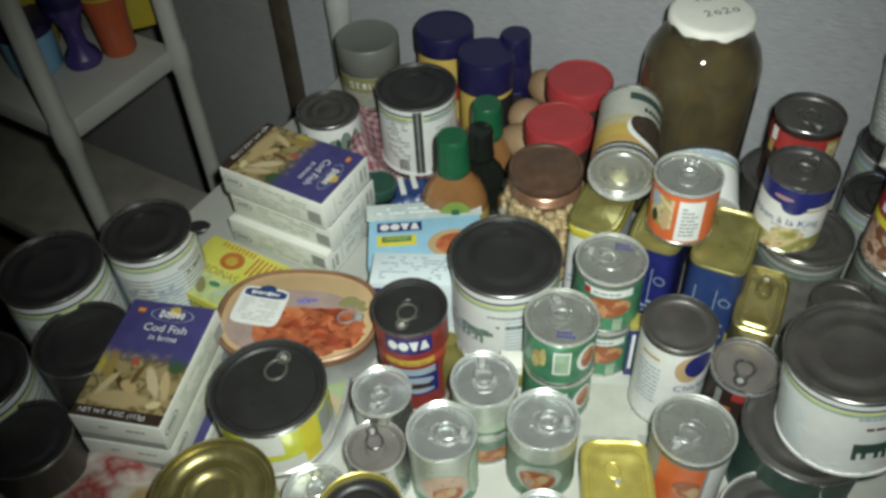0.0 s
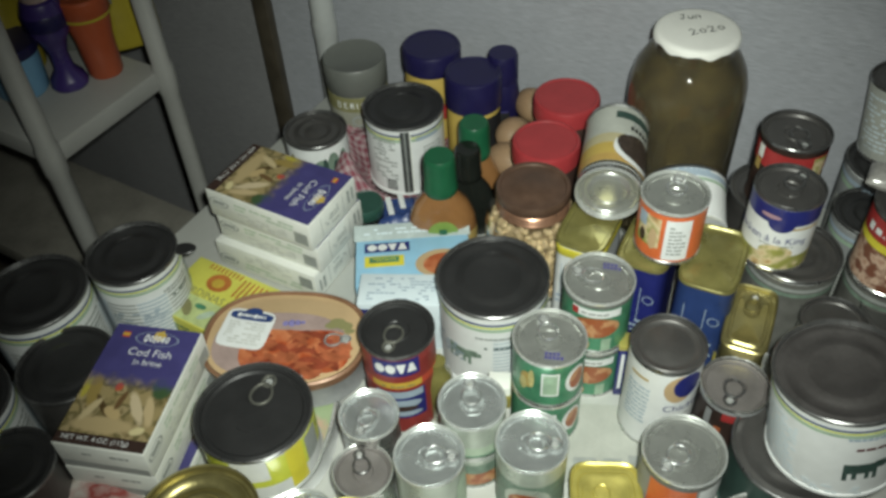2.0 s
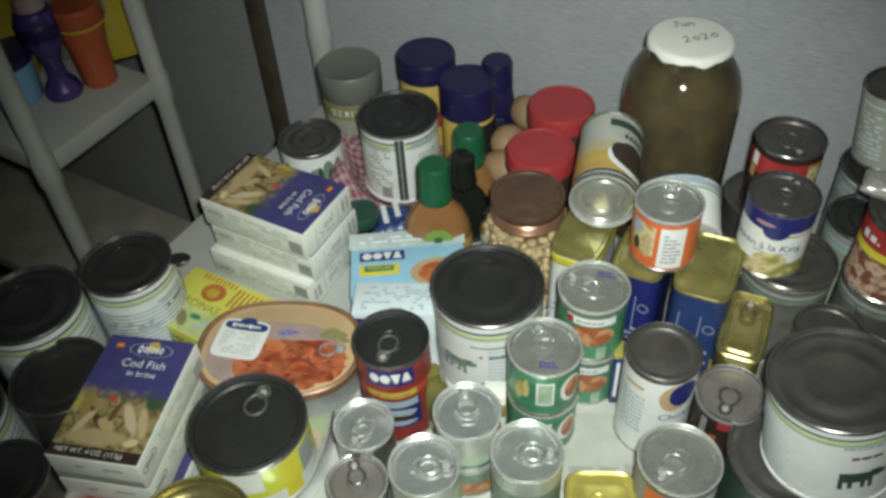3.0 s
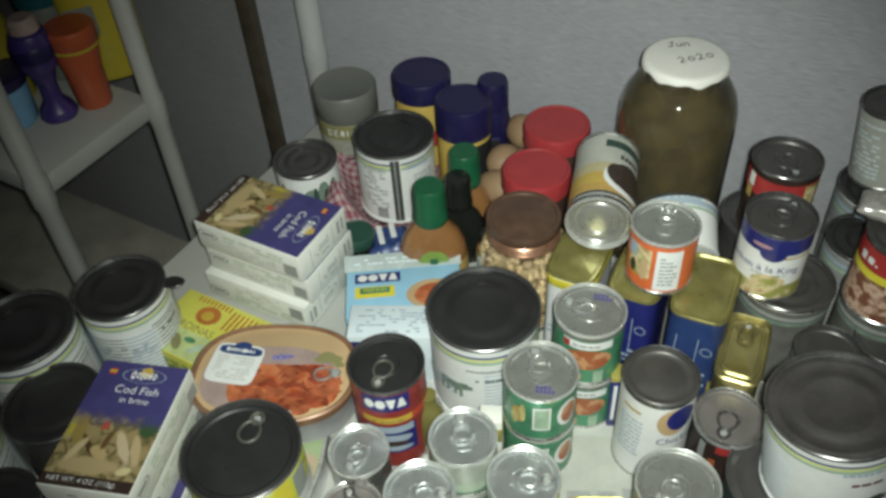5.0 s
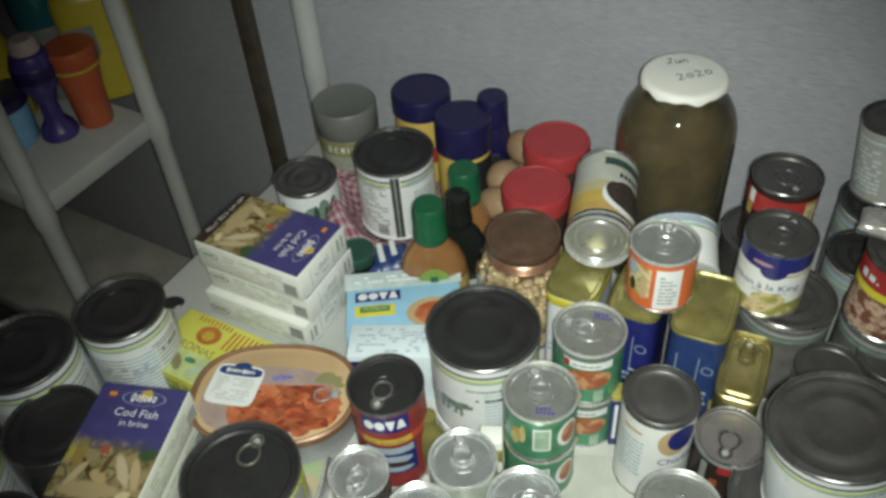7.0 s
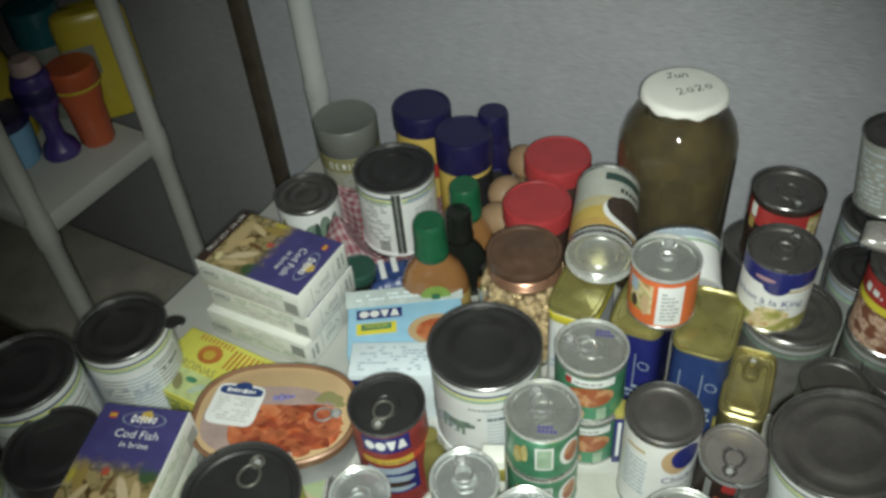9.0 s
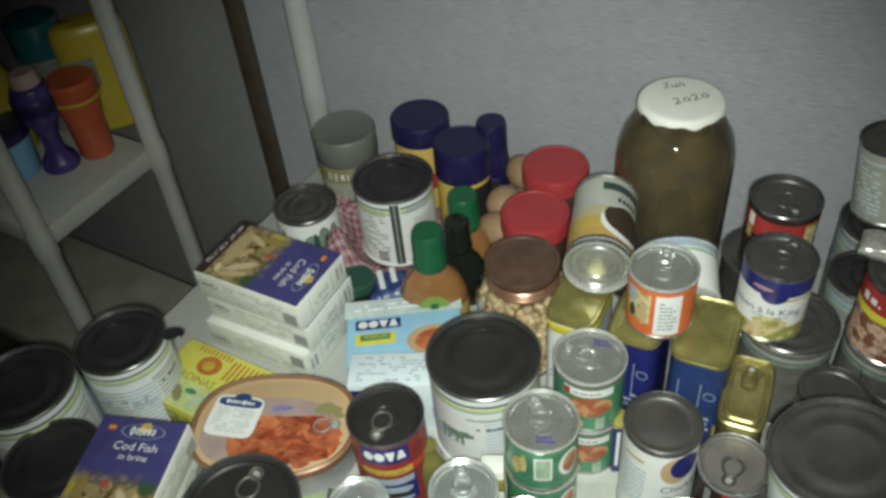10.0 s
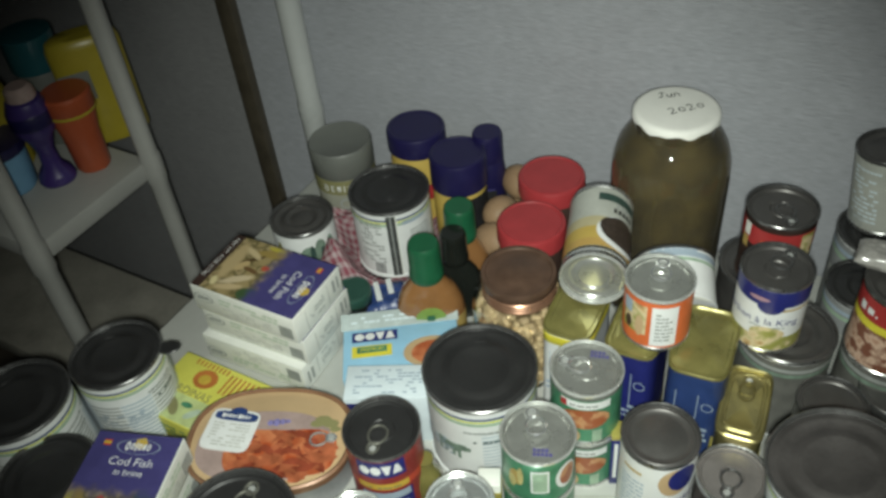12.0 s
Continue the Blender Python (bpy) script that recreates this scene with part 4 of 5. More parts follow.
can("meat_can", "large white meat can with dark emblem leaning on a flat tin", 0.2800, 0.3520, 0.0490, 0.0, 0.0880, lid=WORNLID, m=Matrix.Translation((0.2800, 0.3520, 0.0810)) @ pose(0, 0, 0, -4, -8, 0) @ pose(0, 0, 0, 0, 0, -38), rim=DARKRIM, sleeves=meat_bands, prints=((small_emblem, 42, 0.40, DARKGREEN), (text_bars(31, 0.036, 0.006, 1, 1), 46, 0.79, PRINTBLUE), (text_bars(34, 0.024, 0.006, 1, 1), 46, 0.66, MAROON), (text_bars(36, 0.05, 0.060, 15, 0.75), -44, 0.42, PALEBLUE), (text_bars(33, 0.05, 0.010, 3, 0.5), 14, 0.10, PALEBLUE)), group="large meat cans")
can("flat_can", "flat dark can under a large meat can", 0.256, 0.353, 0.050, 0, 0.074, lid=GREYLID, rim=DARKRIM, body=DARKGREEN, group="flat cans")
can("flat_can", "dark can half hidden beside the fish boxes", -0.3470, 0.4480, 0.0430, 0, 0.087, rim=DARKRIM, body=GREYLID, group="flat cans")
can("flat_can", "flat dark can with bright rim at the front edge", 0.2206, 0.2858, 0.0437, 0, 0.05, lid=GREYLID, rim=RIM, body=GREYLID, group="flat cans")
can("flat_can", "flat dark can at the dim front of the table", -0.3640, 0.3492, 0.0372, 0, 0.085, rim=DARKRIM, body=GREYLID, group="flat cans")
can("tuna_can", "yellow-label can with black lid standing on an oval tin", -0.1719, 0.3849, 0.0481, 0.0378, 0.10, rim=DARKRIM, body=RIM, tab=42, tab_scale=1.1, sleeves=((0.08, 0.93, WHITE), (0.35, 0.90, LIME)), patches=((14, 34, 0.1, 0.92, YELLOW), (38, 60, 0.35, 0.85, GREYPRINT), (-40, -5, 0.5, 0.93, WHITE)), beads=2)
can("bean_can", "black-lidded can with ring-pull and blue, yellow and red label", -0.0582, 0.4545, 0.0326, 0, 0.113, rim=DARKRIM, body=RIM, tab=205, beads=1,
    sleeves=((0.04, 0.96, BRICK), (0.61, 0.69, RUSTFLAG)), patches=((-50, 30, 0.62, 0.69, AMBER_INK), (-46, 28, 0.77, 0.955, NAVYLABEL), (-46, 34, 0.24, 0.58, NAVYLABEL), (-44, 30, 0.50, 0.58, PRINTBLUE)), ovals=((-4, 0.42, 30, 0.05, PRINTBLUE), (-6, 0.36, 26, 0.035, BROWNINK), (-2, 0.30, 28, 0.03, PRINTBLUE)),
    marks=(([(0.0088, 0.0115, "blob"), (0.0088, 0.0115, "blob"), (0.0084, 0.0115, "wedge_down"), (0.0084, 0.0115, "wedge_up")], 0.0006, -9, 0.87, WHITE),),
    prints=((text_bars(51, 0.030, 0.004, 1), -8, 0.655, OLIVE),))
SMALL = "small can with silver ring-pull lid"
can("small_can", SMALL + " and plain silver side", -0.0827, 0.3973, 0.0255, 0, 0.072, lid=SILVER, body=STEEL, tab=215, beads=1, group="small ring-pull cans")
can("small_can", SMALL + ", clear-sided and dull", -0.0864, 0.3523, 0.0247, 0, 0.06, lid=WORNTIN, body=STEEL, tab=0, beads=1, group="small ring-pull cans")
veg = ((0.04, 0.95, GREEN), (0.62, 0.95, PALEGREEN), (0.06, 0.50, VEG))
can("small_can", SMALL + " and picture label", -0.0319, 0.3524, 0.0286, 0, 0.08, lid=SILVER, body=STEEL, tab=100, beads=1, sleeves=((0.04, 0.95, PALEFOIL), (0.04, 0.20, GREEN)), ovals=((-2, 0.44, 40, 0.26, PEACHFOIL), (2, 0.34, 26, 0.15, CARROT), (8, 0.40, 9, 0.08, PEACH), (-12, 0.30, 8, 0.07, PEACH), (58, 0.5, 18, 0.4, SAGE)), group="small ring-pull cans")
for a, b in ((0, 0.045), (0.0452, 0.090)):
    can("small_can", SMALL + " and grey-green label, stacked", 0.0033, 0.3947, 0.0280, a, b, lid=SILVER, body=STEEL, tab=-5 if b > 0.06 else None, beads=1, sleeves=((0.04, 0.95, PALEFOIL), (0.06, 0.36, SAGE), (0.05, 0.12, GREEN)) if b > 0.06 else ((0.04, 0.95, LEAFGREY), (0.80, 0.95, PALEFOIL), (0.12, 0.50, CARROT)), group="small ring-pull cans")
can("small_can", SMALL + " and vegetable label", 0.0495, 0.3617, 0.0293, 0, 0.08, lid=SILVER, body=STEEL, tab=90, beads=1, sleeves=((0.04, 0.95, LEAFGREY), (0.72, 0.95, PALEFOIL), (0.04, 0.14, GREEN)), ovals=((-2, 0.42, 40, 0.25, PALEFOIL), (-4, 0.40, 30, 0.17, CARROT), (6, 0.44, 9, 0.08, PEACH), (-16, 0.36, 9, 0.09, PEACHFOIL)), group="small ring-pull cans")
for a, b in ((0, 0.0575), (0.0577, 0.115)):
    can("small_can", SMALL + " and green carrot label", 0.0691, 0.4381, 0.0311, a, b, lid=LIDTIN, body=STEEL, tab=-18, stamp=(0.15, -0.62), beads=1, sleeves=((0.04, 0.95, GREEN),), patches=((-8, 20, 0.28, 0.80, WHITE), (-5, 17, 0.32, 0.76, PALEGREEN)), ovals=((50, 0.55, 20, 0.28, WHITE), (52, 0.55, 15, 0.22, CARROT), (-32, 0.56, 12, 0.17, AMBERLINE), (-24, 0.62, 5, 0.20, BUTTERPRINT), (-38, 0.46, 7, 0.14, BUTTERPRINT)), group="small ring-pull cans")
for a, b in ((0, 0.065), (0.0652, 0.131)):
    can("small_can", SMALL + " and green picture label, stacked", 0.1149, 0.4878, 0.0308, a, b, lid=LIDTIN, body=STEEL, tab=-75, stamp=(0.30, 0.50), beads=1, sleeves=((0.04, 0.95, GREEN), (0.88, 0.95, FROST)), patches=((-38, 44, 0.72, 0.86, WHITE), (16, 32, 0.06, 0.30, PALEGREEN)), ovals=((4, 0.52, 40, 0.19, CARROT), (-12, 0.18, 9, 0.12, PEACH)), prints=((text_bars(61, 0.026, 0.005, 1, 1.0), 2, 0.79, GREYPRINT), ([(-0.017, 0, 0.006, 0.008)], 0, 0.79, RED)), group="small ring-pull cans")
can("small_can", SMALL + " at the front edge", 0.0429, 0.2735, 0.0271, 0, 0.08, lid=SILVER, body=STEEL, tab=60, beads=1, sleeves=((0.04, 0.95, GREEN),), group="small ring-pull cans")
can("small_can", SMALL + " beside the gold-rimmed can", -0.1308, 0.3110, 0.0260, 0, 0.06, lid=SILVER, body=STEEL, tab=20, beads=1, group="small ring-pull cans")
can("gold_can", "can with ribbed gold lid at the front", -0.1989, 0.2906, 0.0466, 0, 0.10, lid=DARKGOLD, rim=DARKGOLD, body=GOLD, beads=4, sunk=0.006, bead=0.0026)
can("gold_can", "dark can with a gold rim at the front", -0.0903, 0.2793, 0.0325, 0, 0.09, lid=DARKLID, rim=GOLD, body=GOLD, beads=3, sunk=0.007, bead=0.002)
can("orange_can", "small can with orange label and white nutrition panel", 0.1801, 0.5326, 0.0290, 0.1255, 0.185, lid=LIDTIN, body=STEEL, tab=0, beads=1, sleeves=((0.04, 0.93, ORANGE),), patches=((-4, 40, 0.10, 0.86, WHITE), (-60, -12, 0.28, 0.84, STEW), (-60, -40, 0.60, 0.84, PRINTBLUE)), ovals=((-24, 0.44, 8, 0.20, PEACH), (-46, 0.42, 7, 0.12, BROWNINK)), prints=((text_bars(71, 0.016, 0.034, 8, 0.7), 18, 0.48, GREYPRINT),))
can("orange_can", "can with silver lid and orange label at the front", 0.1669, 0.3504, 0.0327, 0, 0.08, lid=LIDTIN, body=STEEL, tab=206, beads=1, sleeves=((0.04, 0.93, GREYLABEL), (0.88, 0.93, FROST)), patches=((-34, 34, 0.05, 0.88, ORANGE), (38, 80, 0.05, 0.88, WHITE)), ovals=((14, 0.50, 20, 0.16, CARROT), (24, 0.46, 8, 0.10, PEACH)))
can("chicken_can", "grey-lidded can with white label and blue emblem", 0.166, 0.432, 0.0315, 0, 0.11, lid=GREYLID, rim=DARKRIM, body=STEEL, beads=2, sleeves=((0.03, 0.95, WHITE),), ovals=((34, 0.78, 25, 0.16, PEACH), (47, 0.81, 24, 0.14, NAVYLABEL)), texts=(("Chicken", 47, 0.545, 0.0115, NAVYLABEL),), prints=((text_bars(81, 0.024, 0.05, 9, 1.0), -32, 0.52, STRIPE), ([(0, 0.0, 0.018, 0.003)], -32, 0.84, AMBERLINE), (text_bars(82, 0.026, 0.003, 1, 1), 40, 0.45, GREYPRINT)))
can("small_can", "small dull-lidded can with dark red label", 0.221, 0.411, 0.0285, 0, 0.08, lid=WORNTIN, rim=STEEL, body=BROWNINK, tab=180, beads=1, sleeves=((0.90, 0.95, GREYLABEL),), patches=((-4, 26, 0.78, 0.90, RED), (-34, -22, 0.2, 0.86, GREYLABEL), (-12, 0, 0.2, 0.66, CARROT)), group="small ring-pull cans")
can("leaf_can", "can with white label and green leaf print", -0.1642, 0.7787, 0.0363, 0, 0.08, lid=GREYLID, rim=DARKRIM, body=STEEL, beads=4, sleeves=((0.04, 0.94, WHITE),), ovals=((2, 0.52, 20, 0.24, LEAFGREY), (24, 0.58, 13, 0.26, LEAFGREY), (28, 0.50, 6, 0.20, DARKGREEN), (-26, 0.5, 12, 0.22, LEAFGREY), (8, 0.60, 5, 0.18, DARKGREEN), (-54, 0.62, 8, 0.20, OLIVE), (46, 0.62, 9, 0.2, LEAFGREY)))

# ---- stacks at the far end ----
can("flat_lid_can", "wide can with dull ringed lid under a stew can", 0.300, 0.538, 0.0415, 0, 0.105, lid=GREYLID, rim=DARKRIM, sleeves=((0.02, 0.955, DIMLABEL), (0.80, 0.84, LEAFGREY), (0.86, 0.90, GREYPRINT)), beads=4, group="stacked cans")
can("stew_can", "stew can with blue and white picture label", 0.2785, 0.5395, 0.0300, 0.1055, 0.1815, lid=GREYLID, rim=DARKRIM, body=STEEL, tab=20, beads=1, sleeves=((0.03, 0.95, WHITE), (0.72, 0.95, NAVYLABEL), (0.05, 0.26, STEW)), ovals=((6, 0.74, 22, 0.12, NAVYLABEL), (8, 0.30, 28, 0.12, STEW), (-14, 0.82, 17, 0.028, PINKGREY)), patches=((24, 75, 0.665, 0.695, AMBERLINE),), texts=(("Chicken à la King", -16, 0.50, 0.0105, NAVYLABEL),), prints=((text_bars(91, 0.03, 0.003, 1), 6, 0.42, GREYPRINT),), group="stacked cans")
can("flat_lid_can", "wide can with dull lid under a red-label can", 0.303, 0.622, 0.0415, 0, 0.105, lid=GREYLID, rim=DARKRIM, body=GREYLID, beads=4, group="stacked cans")
can("red_can", "dull-lidded can with red and yellow label", 0.3050, 0.6130, 0.0315, 0.1055, 0.1825, lid=GREYLID, rim=DARKRIM, body=BROWNINK, tab=150, beads=1, sleeves=((0.05, 0.5, BROWNINK), (0.62, 0.88, RED)), patches=((-58, -44, 0.70, 0.88, CARTON), (-60, -46, 0.52, 0.68, AMBERLINE), (44, 70, 0.4, 0.86, STEW)), prints=((text_bars(92, 0.03, 0.012, 1, 1), 6, 0.70, ORANGE),), group="stacked cans")
can("white_can", "tall can with white printed label on a stack", 0.4254, 0.6599, 0.0313, 0.1180, 0.2005, lid=GREYLID, rim=DARKRIM, body=STEEL, beads=2, sleeves=((0.03, 0.95, DIMPAPER),), prints=((text_bars(93, 0.03, 0.06, 12, 0.6), -30, 0.5, PALEBLUE), ([(-0.010 + 0.0016 * k, 0, 0.0009, 0.014) for k in range(12)], -40, 0.14, GREYPRINT)), group="stacked cans", m=pose(0.4254, 0.6599, 0.1180, 0, 0, -33) @ pose(0, 0, 0, 0, -7, 0))
# next two: white labels drawn grey, shade included in the colour
can("flat_lid_can", "wide can with black lid under a white-label can", 0.4190, 0.6420, 0.0405, 0, 0.1175, lid=DARKLID, rim=DARKRIM, sleeves=((0.02, 0.955, GREYLABEL), (0.80, 0.84, PALEGREEN), (0.86, 0.90, PRINTBLUE)), prints=(([(0, -0.030 + 0.0050 * k, 0.050, 0.0022) for k in range(12)], -30, 0.42, DIMPAPER),), beads=4, group="stacked cans")
can("flat_lid_can", "wide can with black lid and striped white label", 0.3860, 0.5835, 0.0360, 0, 0.105, lid=DARKLID, rim=DARKRIM, sleeves=((0.02, 0.955, GREYLABEL), (0.80, 0.84, PALEGREEN), (0.86, 0.90, PRINTBLUE)), prints=(([(0, -0.028 + 0.0050 * k, 0.046, 0.0022) for k in range(11)], -30, 0.42, DIMPAPER),), beads=4, group="stacked cans")
can("bean_can", "brown bean can with red and yellow label", 0.3709, 0.5059, 0.0335, 0.1055, 0.185, lid=GREYLID, rim=DARKRIM, body=STEEL, beads=2, sleeves=((0.04, 0.93, BROWNINK), (0.66, 0.93, RED), (0.56, 0.66, YELLOW), (0.06, 0.56, BEANS)), prints=(([(-0.006, 0, 0.006, 0.008), (0.003, 0, 0.006, 0.006), (0.009, -0.002, 0.002, 0.002)], -38, 0.78, WHITE),), group="stacked cans")
can("flat_lid_can", "wide can with dull lid under a bean can", 0.3790, 0.5130, 0.0380, 0, 0.105, lid=GREYLID, rim=DARKRIM, sleeves=((0.02, 0.955, DIMLABEL), (0.80, 0.84, LEAFGREY), (0.86, 0.90, GREYPRINT)), beads=4, group="stacked cans")
can("small_can", "low can with dull scratched lid", 0.319, 0.470, 0.0290, 0, 0.085, lid=GREYLID, rim=DARKRIM, body=STEEL, beads=1, group="small ring-pull cans")
can("small_can", "low dull-lidded can beside the bean can", 0.3763, 0.4781, 0.0309, 0, 0.085, lid=GREYLID, rim=DARKRIM, body=STEEL, beads=1, group="small ring-pull cans")
can("meat_can", "white-label meat can leaning back against the big jar", 0, 0, 0.0375, 0, 0.050, rim=DARKRIM, sleeves=((0.02, 0.955, WHITE), (0.70, 0.76, PALEGREEN), (0.78, 0.90, PRINTBLUE)), prints=((text_bars(96, 0.05, 0.006, 1), -10, 0.92, PRINTBLUE),), group="large meat cans", m=Matrix.Translation((0.207, 0.5675, 0.1050)) @ pose(0, 0, 0, -68, 0, -8))


# ---- square tins ----
def meat_tin(label, x, y, z, w, d, h, turn, label_mat):
    ob = thing("meat_tin", label, "tin", pose(x, y, z, 0, 0, turn), "gold-topped meat tins")
    r = 0.5
    sx, sy = w, d
    part("body", lathe([(0, 0.001), (r * 0.96, 0.001), (r, 0.0), (r * 0.995, 0.004), (r * 0.955, h - 0.006), (r * 0.97, h - 0.003)], 48, sx, sy, 5), label_mat, ob)
    part("lid", lathe([(r * 0.965, h - 0.0035), (r * 0.99, h - 0.003), (r * 0.99, h - 0.001), (r * 0.97, h), (r * 0.93, h - 0.001), (r * 0.90, h - 0.003), (r * 0.80, h - 0.003), (r * 0.76, h - 0.002), (0, h - 0.002)], 48, sx, sy, 5), OLIVEGOLD, ob)
    part("base_band", lathe([(r * 0.998, 0.004), (r * 1.002, 0.0045), (r * 0.997, 0.016), (r * 0.99, 0.0165)], 48, sx, sy, 5), GOLD, ob)
    part("label_print", moved(bars([(-w * 0.26, 0.016, 0.0007, h * 0.34), (w * 0.10, 0.016, 0.0007, h * 0.34)] + [(x, y - 0.012, a, b) for x, y, a, b in text_bars(int(x * 900), w * 0.7, 0.02, 3)]), Matrix.Translation((0, -d / 2 * 0.985 - 0.0006, h * 0.5)) @ pose(0, 0, 0, 90 - 1.6)), PRINTBLUE, ob, smooth=False)
    part("label_ring", moved(lathe([(0.0043, 0), (0.0047, 0.0001), (0.0051, 0)], 20), Matrix.Translation((0, -d / 2 * 0.985 - 0.0008, h * 0.5)) @ pose(0, 0, 0, 90 - 1.6) @ pose(w * 0.26, 0.024, 0)), PRINTBLUE, ob, smooth=False)
    return ob


white_tin = meat_tin("gold-topped meat tin with white and yellow label", 0.1175, 0.5640, 0, 0.048, 0.076, 0.1235, -27, WHITE)
part("label_band", lathe([(0.480, 0.109), (0.484, 0.1095), (0.482, 0.1185), (0.476, 0.119)], 48, 0.048, 0.078, 5), YELLOW, white_tin)
meat_tin("gold-topped meat tin with blue label beside another", 0.1680, 0.5370, 0, 0.048, 0.074, 0.1235, -27, NAVYLABEL)
meat_tin("gold-topped meat tin with blue label under an orange can", 0.2190, 0.5130, 0, 0.052, 0.082, 0.1250, -25, BLUE)
sliver = thing("blue_carton", "narrow dark blue carton standing between the cans", "food box", pose(0.1445, 0.4665, 0.0002, 0, 0, -4))
part("carton", block(-0.010, 0.010, -0.008, 0.008, 0, 0.070, 0.001), NAVYLABEL, sliver)
part("stripe", moved(bars([(-0.006, 0, 0.003, 0.05)]), Matrix.Translation((0, -0.0083, 0.036)) @ pose(0, 0, 0, 90)), WHITE, sliver, smooth=False)
part("gold_edge", block(-0.0105, 0.0105, -0.0085, 0.0085, 0.066, 0.0715, 0.0008), GOLD, sliver)


def flat_tin(label, x, y, z, w, d, h, turn, material, tab=0, back=0.30):
    """A shallow sardine tin with rounded corners, pressed lid and ring-pull."""
    ob = thing("sardine_tin", label, "tin", pose(x, y, z, 0, 0, turn), "sardine tins")
    part("body", lathe([(0, 0.0005), (0.44, 0.0005), (0.47, 0.003), (0.48, h - 0.003)], 52, w, d, 6), material, ob)
    part("rim", lathe([(0.48, h - 0.0035), (0.5, h - 0.003), (0.5, h - 0.001), (0.485, h), (0.465, h - 0.001), (0.46, h - 0.003)], 52, w, d, 6), material, ob)
    lid = part("lid", lathe([(0.461, h - 0.003), (0.40, h - 0.003), (0.38, h - 0.0015), (0.34, h - 0.0015), (0.32, h - 0.0026), (0, h - 0.0026)], 52, w, d, 6), material, ob)
    part("pull_tab", moved(tab_mesh(0.8), Matrix.Translation((0, d * back, h - 0.0014)) @ pose(0, 0, 0, 0, 0, 180 + tab)), material, lid)
    part("rivet", moved(lathe([(0.003, 0), (0.0027, 0.002), (0, 0.003)], 14), Matrix.Translation((0, d * back, h - 0.0012))), RIM, lid)
    return ob


flat_tin("upright stack's lower gold sardine tin", 0.2445, 0.470, 0, 0.042, 0.080, 0.046, -24, GOLD)
flat_tin("gold sardine tin lying on another", 0.2455, 0.471, 0.0463, 0.040, 0.078, 0.046, -24, DARKGOLD)
flat_tin("bright gold sardine tin with ring-pull at the front", 0.1075, 0.322, 0, 0.058, 0.088, 0.040, -3, GOLD, 200, 0.06)

# ---- jars ----
big_jar = thing("glass_jar", "large glass jar of brown grain with dated paper lid", "jar", facing(0.2235, 0.694, 0, 0) @ Matrix.Diagonal((0.962, 0.962, 0.925, 1)))
part("glass", lathe([(0, 0.003), (0.049, 0.003), (0.053, 0.0), (0.057, 0.006), (0.058, 0.02), (0.0585, 0.185), (0.0575, 0.203), (0.053, 0.220), (0.045, 0.234), (0.0390, 0.240), (0.0385, 0.256),
                     (0.0365, 0.256), (0.0368, 0.241), (0.044, 0.232), (0.051, 0.219), (0.0555, 0.202), (0.0565, 0.185), (0.056, 0.02), (0.053, 0.008), (0, 0.007)], 72), CLEAR, big_jar).visible_shadow = False
part("grain", lathe([(0, 0.0075), (0.0535, 0.0085), (0.0571, 0.02), (0.0576, 0.185), (0.0566, 0.2025), (0.0521, 0.2195), (0.0446, 0.2330), (0.0378, 0.240), (0.0372, 0.250), (0, 0.251)], 72), GRAIN, big_jar, "brown grain filling")
cap = lathe([(0, 0.2595), (0.034, 0.2598), (0.0375, 0.2590), (0.0395, 0.2565), (0.0398, 0.2520)], 72)
for v in cap.verts:
    if v.co.z < 0.255:
        v.co.z += 0.0014 * math.sin(7 * math.atan2(v.co.y, v.co.x)) + 0.0010 * math.sin(13 * math.atan2(v.co.y, v.co.x) + 1)
bmesh.ops.scale(cap, vec=(1.045, 1.045, 1), verts=cap.verts)
part("paper_lid", cap, PAPERLID, big_jar, "white paper lid cover")
two = [(0, 0.8), (0.25, 1.0), (0.5, 0.85), (0.45, 0.55), (0, 0), (0.6, 0.08)]
nought = [(0.3 + 0.28 * math.cos(k * math.tau / 10 + 1.6), 0.35 + 0.33 * math.sin(k * math.tau / 10 + 1.6)) for k in range(11)]
word = [[(0.1, 0.9), (0.6, 1.0)], [(0.4, 0.95), (0.38, 0.2), (0.15, 0.0), (0.0, 0.2)], [(0.9, 0.6), (0.9, 0.15), (1.1, 0.0), (1.35, 0.2), (1.4, 0.6), (1.42, 0.05)], [(1.7, 0.05), (1.75, 0.65), (1.95, 0.7), (2.15, 0.55), (2.2, 0.05)]]
year = [[(x + 0.95 * k, y + 0.06 * (k % 2)) for x, y in glyph] for k, glyph in enumerate((two, nought, two, nought))]
for strokes, scale, mark in ((year, 0.0098, pose(-0.004, -0.012, 0.2602, 0, 0, 30)), (word, 0.0088, pose(-0.018, 0.014, 0.2602, 0, 0, 18))):
    part("handwriting", moved(ribbon([[(x * scale, y * scale) for x, y in line] for line in strokes], 0.0011), mark), BLACK, big_jar, smooth=False)


